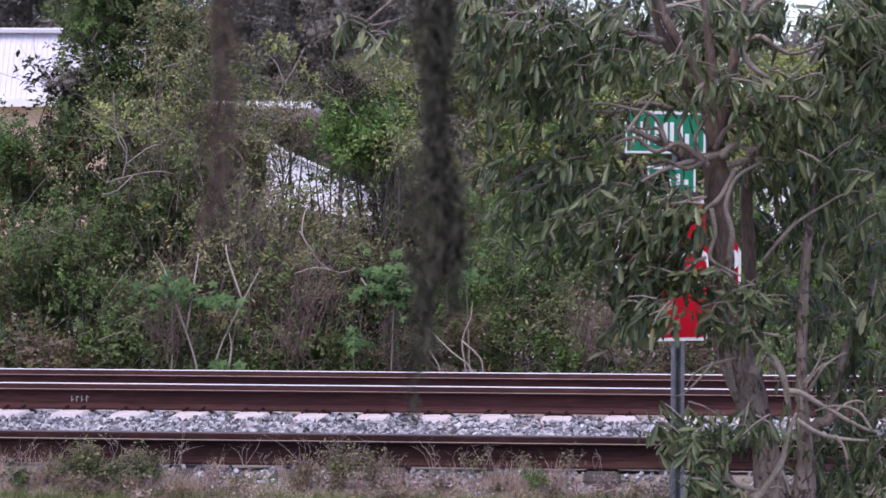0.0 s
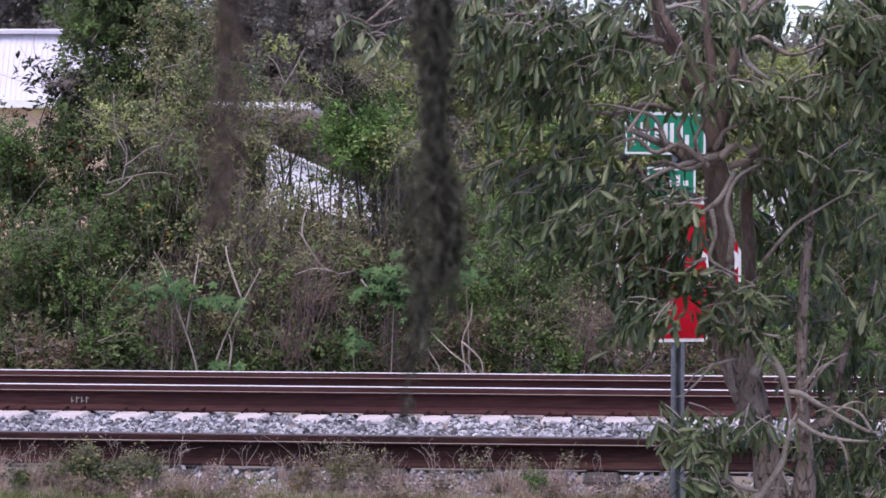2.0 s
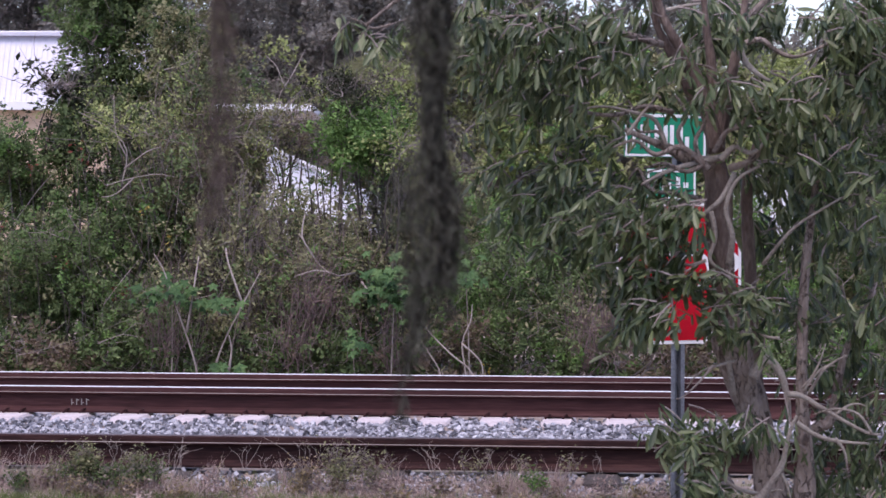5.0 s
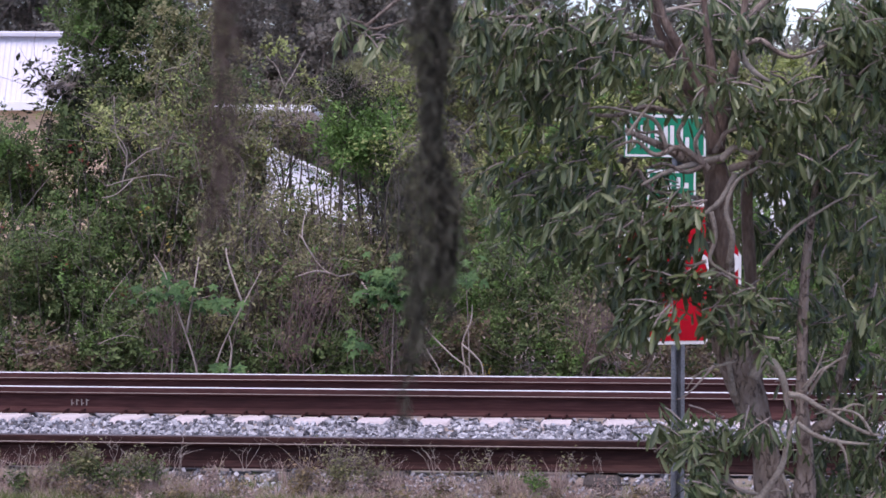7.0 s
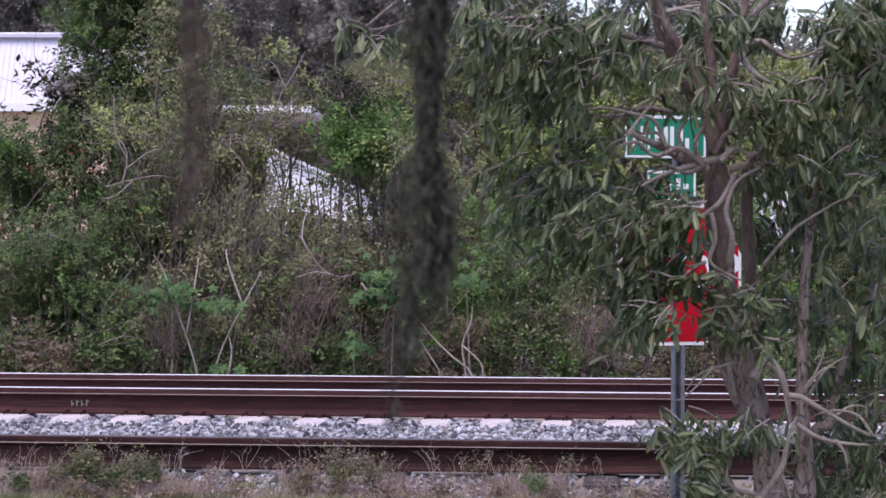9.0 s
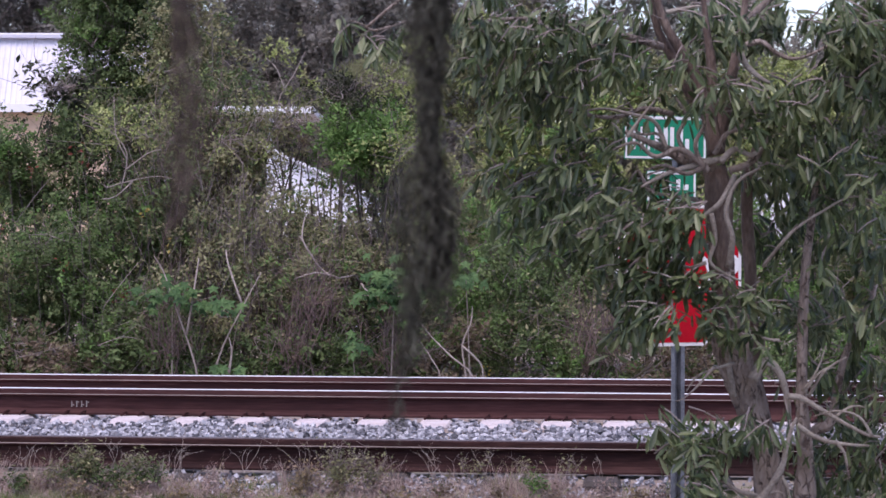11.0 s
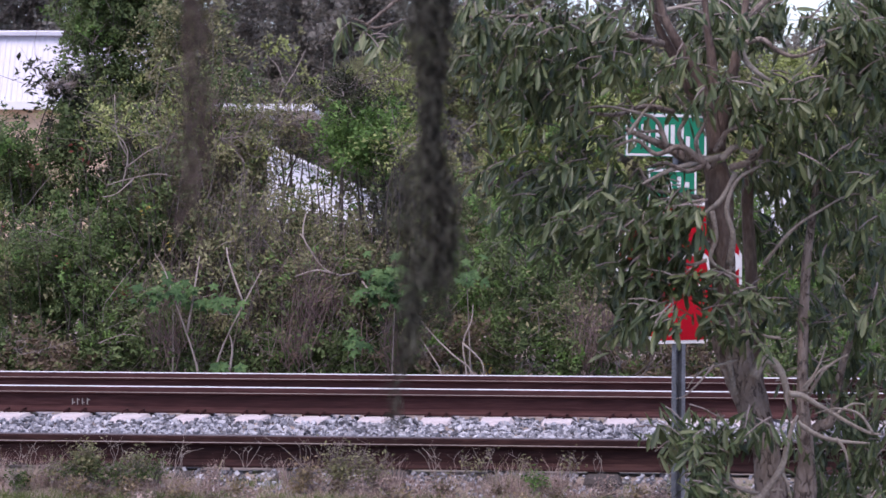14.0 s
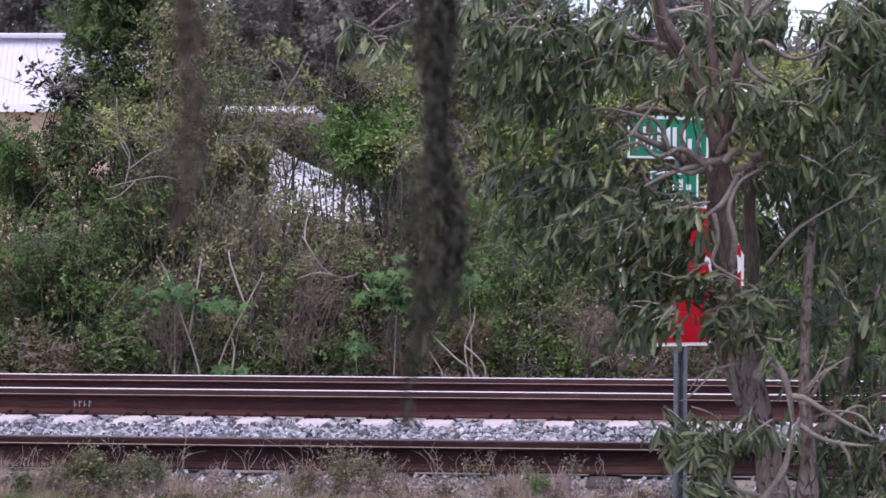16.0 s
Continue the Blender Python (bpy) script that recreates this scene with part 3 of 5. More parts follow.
# ---- shrubs beyond the track ----
def shrubs():
    E = ("dense dark rounded evergreen shrub in the thicket", L_DEEP)
    D, O, B, R, Y = (("dense dark green bush covered in vines", L_DARK), ("twiggy olive-green bush with thin grey stems", L_OLIVE), ("bright green leafy bush in the thicket", L_BRIGHT),
                     ("low reddish-brown brushy undergrowth", L_BROWN), ("sparse yellow-green sapling with small leaves", L_YELLOW))
    made = []

    def bush(c, rx, rz, kind, n, per, size, second=None):
        i, (label, leaf) = len(made), kind
        made.append(shrub("bush", label, c, (rx, 0.5, rz), int(n * 1.5), int(per * 1.75), size * 0.78, size * 0.4, leaf, 40 + i, twigs=20 if leaf is L_YELLOW else 45, second=second or (L_OLIVE, L_BRIGHT, L_YELLOW, L_DARK)[i % 4]))

    bush((-3.963, 21.60, 1.824), 0.8, 0.9, D, 130, 30, 0.06)
    bush((-3.267, 22.00, 1.930), 0.85, 0.95, D, 150, 30, 0.06)
    bush((-4.319, 22.60, 2.600), 0.4, 0.36, D, 60, 22, 0.06)
    bush((-3.329, 24.20, 4.082), 0.7, 1.25, D, 330, 26, 0.07)
    bush((-3.358, 23.20, 3.145), 0.36, 0.5, D, 60, 22, 0.075)
    bush((-4.307, 22.20, 2.949), 0.08, 0.26, D, 70, 24, 0.06, L_BRIGHT)
    bush((-3.706, 22.60, 3.036), 0.1, 0.26, D, 80, 24, 0.06, L_DEEP)
    bush((-1.500, 22.30, 3.187), 0.2, 0.07, O, 26, 14, 0.05, L_BROWN)
    bush((-3.853, 22.40, 3.561), 0.2, 0.16, ("bush with large dark leaves against the white roof", L_DEEP), 22, 9, 0.105, L_DARK)
    bush((-3.680, 24.00, 4.185), 0.26, 0.7, D, 110, 24, 0.06)
    bush((-3.746, 23.60, 3.444), 0.3, 0.4, D, 50, 22, 0.06)
    bush((-2.943, 23.80, 3.100), 0.5, 0.6, D, 100, 22, 0.06)
    bush((-3.331, 23.40, 2.528), 0.5, 0.4, D, 90, 24, 0.06)
    bush((-4.280, 23.00, 2.461), 0.4, 0.3, D, 60, 22, 0.06)
    bush((-2.808, 23.20, 2.237), 0.5, 0.4, D, 70, 22, 0.06)
    bush((-3.050, 21.80, 3.050), 0.5, 0.38, Y, 40, 13, 0.05)
    bush((-2.648, 22.30, 3.490), 0.4, 0.5, Y, 30, 12, 0.05)
    bush((-0.454, 21.60, 2.945), 0.1, 0.24, Y, 22, 12, 0.05, L_YELLOW)
    bush((-0.515, 22.40, 3.701), 0.12, 0.22, Y, 20, 12, 0.05, L_YELLOW)
    bush((0.698, 21.30, 1.683), 0.5, 0.5, D, 110, 24, 0.05, L_BRIGHT)
    bush((-3.589, 21.30, 1.843), 0.5, 0.4, D, 110, 24, 0.05, L_BRIGHT)
    bush((-2.910, 21.20, 1.368), 0.5, 0.4, D, 100, 24, 0.05, L_BRIGHT)
    bush((-1.198, 21.40, 1.842), 0.45, 0.35, O, 80, 22, 0.05, L_BRIGHT)
    bush((-0.700, 22.60, 3.700), 0.2, 0.2, Y, 16, 10, 0.05)
    bush((-0.988, 22.90, 2.786), 0.3, 0.16, B, 36, 16, 0.05)
    bush((-1.372, 22.90, 3.002), 0.22, 0.08, O, 16, 12, 0.05)
    bush((-2.006, 22.00, 3.090), 0.35, 0.3, O, 40, 16, 0.05)
    bush((-2.633, 23.40, 3.788), 0.5, 1.1, O, 200, 24, 0.06)
    bush((-2.545, 22.40, 2.600), 0.65, 0.8, O, 110, 24, 0.055)
    bush((-2.020, 22.80, 2.609), 0.55, 0.75, O, 90, 22, 0.05)
    bush((-1.656, 21.80, 1.829), 0.7, 0.75, O, 90, 22, 0.05)
    bush((-1.047, 21.60, 1.727), 0.6, 0.7, O, 90, 22, 0.05)
    bush((-2.621, 22.60, 1.925), 0.6, 0.8, D, 100, 24, 0.055)
    bush((-0.764, 22.00, 3.069), 0.42, 0.26, B, 110, 26, 0.06)
    bush((-0.946, 22.00, 3.471), 0.1, 0.1, E, 44, 22, 0.045, L_DEEP)
    bush((-0.532, 22.60, 2.215), 0.6, 0.75, O, 90, 24, 0.055)
    bush((-0.680, 22.00, 1.554), 0.7, 0.7, D, 100, 24, 0.055)
    bush((0.529, 22.00, 1.833), 0.75, 0.8, B, 120, 24, 0.055)
    bush((0.090, 22.80, 2.217), 0.6, 0.85, O, 90, 22, 0.055)
    bush((1.089, 22.20, 1.665), 0.75, 0.75, D, 120, 24, 0.055)
    bush((1.770, 22.40, 1.775), 0.7, 0.8, O, 100, 24, 0.055)
    bush((1.345, 25.00, 3.348), 1.0, 1.0, Y, 260, 22, 0.075)
    bush((0.606, 25.50, 3.751), 0.8, 1.0, O, 200, 22, 0.07)
    bush((-0.406, 25.00, 3.717), 0.4, 0.7, Y, 45, 16, 0.07)
    bush((-1.755, 26.00, 3.903), 0.45, 0.7, Y, 22, 14, 0.07)
    bush((-1.345, 24.00, 2.213), 0.5, 0.25, O, 16, 12, 0.05)
    bush((2.475, 22.20, 1.948), 0.75, 0.9, B, 120, 22, 0.06)
    bush((3.378, 22.30, 2.061), 0.75, 0.9, B, 120, 22, 0.06)
    bush((4.140, 22.20, 1.954), 0.75, 0.95, D, 130, 24, 0.06)
    bush((2.782, 25.00, 3.478), 0.8, 0.9, O, 220, 22, 0.07)
    bush((3.845, 25.00, 3.482), 0.75, 0.75, Y, 200, 20, 0.07)
    bush((4.687, 24.50, 3.337), 0.6, 0.8, D, 110, 22, 0.07)
    deep = [(-1.913, 24.40, 1.327), (-1.341, 24.00, 1.253), (-0.812, 24.30, 1.243), (-2.442, 24.20, 1.242), (-0.143, 24.20, 1.250), (0.464, 24.30, 1.187)]
    for i, c in enumerate(deep):
        shrub("bush", O[0], c, (0.55, 0.4, 0.6), 110, 26, 0.06, 0.032, L_OLIVE if i % 2 else L_DARK, 150 + i, twigs=20, second=L_BROWN)
    bare = [(-1.699, 21.30, 2.050), (-1.253, 21.00, 1.371), (-1.970, 21.10, 1.312), (-2.390, 22.00, 2.758), (-2.801, 21.00, 1.156), (1.347, 21.00, 1.223), (-0.354, 22.00, 2.435), (-2.247, 22.20, 3.319), (-2.055, 21.40, 2.102), (-0.876, 21.40, 1.678), (-2.791, 21.70, 2.586), (-2.405, 21.20, 1.572)]
    for i, c in enumerate([(1.363, 20.50, 1.114), (-1.353, 20.50, 1.088), (-0.482, 20.50, 1.062), (-1.148, 20.50, 1.498), (1.671, 20.50, 1.190), (-2.481, 20.50, 1.139)]):
        shrub("bush", "low reddish-brown leafless brush beside the track", c, (0.2, 0.2, 0.22), 14, 10, 0.04, 0.02, L_BROWN, 190 + i, twigs=55, stems=2, spread=0.06, second=L_DARK, upright=True, twig=M_REDTWIG)
    for i, c in enumerate(bare):
        shrub("bush", "bare pinkish-grey twiggy shrub with few leaves", c, (0.5, 0.3, 0.5), 95, 14, 0.05, 0.024, (L_OLIVE, L_DARK, L_OLIVE)[i % 3], 170 + i, twigs=70, stems=3, spread=0.09, second=L_DARK, upright=True, twig=M_REDTWIG if i % 2 else M_TWIG)
    low = [(60, R), (200, D), (350, D), (500, D), (640, D), (780, R), (920, D), (1060, D), (1200, R), (1340, D), (1480, B), (1590, D), (-20, D)]
    for i, (px, (label, leaf)) in enumerate(low):
        x = (px - 784) * 20.9 / 4000
        shrub("bush", label, (x, 20.9, 0.98), (0.5, 0.4, 0.36), 110, 26, 0.05, 0.026, leaf, 90 + i, twigs=30, spread=0.06, second=L_BRIGHT if i % 2 else L_DARK)
    for i in range(12):
        x = -6.2 + 1.1 * i
        shrub("bush", "dim green bush deep in the thicket", (x, 28 + i % 2, 1.5), (0.9, 0.6, 0.95), 170, 26, 0.11, 0.06, L_DARK if i % 2 else L_OLIVE, 120 + i, twigs=10, spread=0.15)


shrubs()


def turned_leaves(name, label, spots, leaf, seed):
    """A thin shoot with a few leaves that have turned colour."""
    rng = np.random.default_rng(seed)
    for c in spots:
        ob = thing(name, label, "sapling", pose(c[0], c[1], 0.42), "turned shoots")
        h = c[2] - 0.42
        g = Geo()
        tube(g, [(0.1, 0.25, 0), (0.04, 0.1, h * 0.6), (0, 0, h)], [0.006, 0.004, 0.002], 4, steps=2)
        part("stem", g, M_DIM, ob)
        g = Geo()
        small_leaves(g, rng, np.array((0, 0, h)) + rng.normal(size=(8, 3)) * (0.025, 0.03, 0.045), 0.045, 0.022)
        part("leaves", g, leaf, ob, kind="stuff")


turned_leaves("sapling", "thin shoot with a few red leaves in the thicket", [(-3.391, 20.90, 2.921), (-3.313, 20.90, 2.780), (-4.065, 20.90, 2.190), (-3.537, 20.90, 1.839), (-3.025, 20.90, 1.589), (-2.895, 20.90, 1.599), (-3.809, 20.90, 2.738)], L_RED, 61)
turned_leaves("sapling", "thin shoot with a few yellow leaves in the thicket", [(-2.748, 20.90, 2.362), (-3.861, 20.90, 1.066), (0.397, 20.90, 0.899), (-2.529, 20.90, 2.059)], L_GOLD, 62)


def broad_plant(c, r, n, seed):
    """A seedling with lobed, hand-shaped leaves."""
    rng = np.random.default_rng(seed)
    ob = thing("broadleaf_plant", "green plant with broad lobed leaves beside the track", "plant", pose(c[0], c[1], 0.45))
    g, gs = Geo(), Geo()
    for i in range(n):
        p = np.array([c[0] + rng.normal() * r[0], c[1] + rng.normal() * 0.15, c[2] + rng.normal() * r[1]]) - (c[0], c[1], 0.45)
        nrm = Vector((rng.normal() * 0.5, -0.6 + rng.normal() * 0.3, 0.8)).normalized()
        a = nrm.cross(Vector((0, 1, 0.3))).normalized()
        b = nrm.cross(a)
        R = rng.uniform(0.05, 0.085)
        t0 = rng.uniform(0, 6.28)
        v = [tuple(p)]
        for k in range(10):
            w = t0 + 2 * math.pi * k / 10
            rr = R * (1.0 if k % 2 == 0 else 0.5)
            q = Vector(p) + rr * (math.cos(w) * a + math.sin(w) * b) - nrm * (0.25 * rr if k % 2 == 0 else 0)
            v.append(tuple(q))
        g.add(v, [(0, k + 1, (k + 1) % 10 + 1) for k in range(10)])
        if i == 0:
            tube(gs, [(0, 0.1, 0), (p[0] * 0.5, 0.1, p[2] * 0.6), tuple(p)], [0.009, 0.006, 0.003], 4, steps=2)
        elif i % 4 == 0:
            tube(gs, [(0, 0.1, c[2] - 0.55), tuple(p)], [0.004, 0.002], 3)
    part("leaves", g, L_PALM, ob, kind="stuff")
    part("stem", gs, M_STEM, ob)


broad_plant((-0.476, 20.30, 1.681), (0.14, 0.12), 95, 1)
broad_plant((-2.455, 20.30, 1.598), (0.16, 0.07), 45, 2)
broad_plant((-2.033, 20.40, 1.494), (0.12, 0.05), 24, 3)
broad_plant((-0.779, 20.30, 1.172), (0.06, 0.05), 14, 4)
broad_plant((0.260, 20.30, 1.785), (0.07, 0.06), 16, 5)
broad_plant((-1.916, 20.00, 0.933), (0.08, 0.02), 12, 6)


def palmetto(c, r, seed):
    """A fan palm: folded blades spread from the leaf stalk's end."""
    rng = random.Random(seed)
    ob = thing("palmetto", "small palmetto with yellowish-olive fan leaves", "palm", pose(c[0], c[1], 0.4))
    h = c[2] - 0.4
    for k, (dx, dz, tilt) in enumerate(((0.0, 0.0, 0.1), (-0.22, -0.1, 0.5), (0.2, -0.12, -0.4))):
        g = Geo()
        o = Vector((dx, 0, h + dz))
        for i in range(26):
            a = tilt + math.radians(-95 + 190 * i / 25)
            d = Vector((math.sin(a), -0.35 + rng.uniform(-0.1, 0.1), math.cos(a))).normalized()
            s = d.cross(Vector((0, 1, 0.1))).normalized() * 0.0075
            L = r * rng.uniform(0.8, 1.05)
            m, e = o + d * L * 0.55, o + d * L - Vector((0, 0, 0.12 * L))
            g.add([tuple(o), tuple(m + s), tuple(e), tuple(m - s), tuple(m + Vector((0, -0.006, 0)))], [(0, 1, 4), (1, 2, 4), (2, 3, 4), (3, 0, 4)])
        part("fan_leaf", g, L_OLIVE, ob)
        g = Geo()
        tube(g, [(0, 0.05, 0), (dx * 0.4, 0.06, h * 0.5), tuple(o)], [0.012, 0.009, 0.005], 5, steps=2)
        part("leaf_stalk", g, M_DIM, ob)


def thin_stem(pts, r):
    ob = thing("sapling", "thin dark leafless stem rising through the thicket", "sapling", pose(pts[0][0], pts[0][1], 0.42), "thin stems")
    g = Geo()
    o = Vector((pts[0][0], pts[0][1], 0.42))
    p = [Vector(q) - o for q in pts]
    tube(g, [Vector((0, 0, 0))] + p[1:], [r * (1 - 0.6 * i / len(p)) for i in range(len(p))], 5, steps=3)
    part("stem", g, M_DIM, ob, smooth=True)


for pts in ([(-1.558, 22.00, 0.781), (-1.605, 22.00, 1.771), (-1.553, 22.00, 2.541), (-1.621, 22.00, 3.091)], [(-1.344, 22.10, 0.775), (-1.458, 22.10, 1.880), (-1.593, 22.10, 2.598), (-1.694, 22.10, 2.929)],
            [(-1.228, 22.00, 0.782), (-1.149, 22.00, 1.827), (-1.234, 22.00, 2.597), (-1.170, 22.00, 3.147)], [(-0.795, 22.20, 0.771), (-0.771, 22.20, 1.825), (-0.811, 22.20, 2.325), (-0.869, 22.20, 2.769)],
            [(-0.902, 22.10, 0.777), (-1.016, 22.10, 1.826), (-1.101, 22.10, 2.323), (-1.075, 22.10, 2.876)], [(-2.007, 22.10, 0.773), (-1.900, 22.10, 1.823), (-1.985, 22.10, 2.320), (-2.042, 22.10, 2.928)],
            [(-1.380, 21.80, 0.795), (-1.301, 21.80, 1.667), (-1.412, 21.80, 2.211), (-1.360, 21.80, 2.757)]):
    thin_stem(pts, 0.011)

palmetto((-0.698, 22.50, 3.792), 0.26, 5)


def stem(label, lines, r0):
    x, y, z = lines[0][0]
    ob = thing("sapling", label, "sapling", pose(x, y, 0.4))
    for pts in lines:
        g = Geo()
        p = [(a - x, b - y, c - 0.4) for a, b, c in pts]
        if pts is lines[0]:
            p = [(0, 0, 0)] + p[1:] if p[0][2] < 0.25 else [(0.02, 0, 0)] + p
        tube(g, p, [r0 * (1 - 0.75 * i / len(p)) for i in range(len(p))], 6, steps=3)
        part("stem", g, M_STEM, ob, smooth=True)


BARE = "bare pale-barked sapling leaning out of the thicket"
stem(BARE, [[(-2.198, 20.30, 0.837), (-2.276, 20.30, 1.142), (-2.404, 20.30, 1.496), (-2.519, 20.40, 1.799), (-2.611, 20.40, 1.951)], [(-2.301, 20.30, 1.243), (-2.238, 20.40, 1.697), (-2.214, 20.50, 1.926)]], 0.0125)
stem(BARE, [[(-2.056, 20.30, 0.838), (-1.971, 20.30, 1.143), (-1.795, 20.30, 1.498), (-1.641, 20.40, 1.802)], [(-1.795, 20.30, 1.498), (-1.932, 20.40, 1.852), (-1.968, 20.50, 2.004)], [(-1.910, 20.20, 0.895), (-1.886, 20.20, 1.098), (-1.911, 20.20, 1.224)]], 0.012)
stem(BARE, [[(0.277, 20.20, 0.863), (0.084, 20.20, 1.054), (-0.094, 20.30, 1.225), (-0.196, 20.30, 1.352)]], 0.012)
stem(BARE, [[(-0.016, 20.20, 0.862), (-0.093, 20.20, 1.028), (-0.210, 20.30, 1.199)]], 0.01)
stem(BARE, [[(0.211, 20.20, 0.862), (0.175, 20.20, 1.155), (0.250, 20.20, 1.358), (0.266, 20.30, 1.506)], [(0.175, 20.20, 1.155), (0.337, 20.20, 1.004), (0.362, 20.20, 0.878)]], 0.011)
stem(BARE, [[(-0.696, 22.60, 0.700), (-0.776, 21.60, 1.673), (-0.947, 20.60, 1.749), (-1.101, 20.60, 1.825), (-1.231, 20.60, 2.005), (-1.315, 20.70, 2.133)], [(-0.947, 20.60, 1.749), (-1.147, 20.50, 1.801), (-1.352, 20.50, 1.739)], [(-0.748, 20.80, 1.693), (-0.611, 20.60, 1.518)], [(-1.179, 20.60, 1.928), (-1.283, 20.60, 2.108), (-1.264, 20.70, 2.315)]], 0.011)
stem(BARE, [[(-3.695, 24.50, 0.564), (-3.446, 24.00, 2.536), (-3.180, 21.40, 2.579), (-2.739, 21.30, 2.686), (-2.526, 21.30, 2.660)], [(-3.046, 21.40, 2.580), (-2.994, 21.40, 2.901), (-3.155, 21.40, 3.115), (-3.450, 21.40, 3.274)], [(-2.994, 21.40, 2.848), (-3.101, 21.40, 3.088), (-3.133, 21.50, 3.441)], [(-3.020, 21.40, 2.741), (-2.793, 21.30, 2.898), (-2.660, 21.30, 2.942)], [(-2.939, 21.40, 2.644), (-3.085, 21.30, 2.498), (-3.218, 21.30, 2.471)]], 0.0075)
stem(BARE, [[(-1.728, 24.40, 0.577), (-1.838, 24.20, 1.607), (-1.649, 23.60, 2.802), (-1.651, 22.40, 3.387), (-1.511, 22.80, 3.751), (-1.410, 23.00, 3.995)], [(-1.623, 22.40, 3.443), (-1.455, 22.40, 3.276), (-1.259, 22.40, 3.304)], [(-1.575, 22.50, 3.561), (-1.660, 22.50, 3.786), (-1.773, 22.50, 3.898)]], 0.008)


# ---- the near tree ----
def long_leaf(g, base, d, length, width, rng):
    """A narrow leathery leaf, folded along its midrib and drooping to its tip."""
    d = Vector(d).normalized()
    s = d.cross(Vector((rng.uniform(-0.6, 0.6), rng.uniform(-1.0, 0.3), 0.6 + rng.uniform(-0.4, 0.6)))).normalized()
    n = s.cross(d).normalized()
    if n.z < 0:
        n, s = -n, -s
    sag = rng.uniform(0.05, 0.3) * length
    b = Vector(base)
    sp = [b, b + d * length * 0.2 - Vector((0, 0, sag * 0.06)), b + d * length * 0.55 - Vector((0, 0, sag * 0.35)), b + d * length * 0.85 - Vector((0, 0, sag * 0.75)), b + d * length - Vector((0, 0, sag))]
    v = list(sp)
    for q, k in ((sp[1], 0.5), (sp[2], 1.0), (sp[3], 0.85)):
        w = width / 2 * k
        v += [q + s * w + n * w * 0.3, q - s * w + n * w * 0.3]
    g.add([tuple(q) for q in v], [(0, 1, 5), (5, 1, 2, 7), (7, 2, 3, 9), (9, 3, 4), (1, 0, 6), (2, 1, 6, 8), (3, 2, 8, 10), (4, 3, 10)])


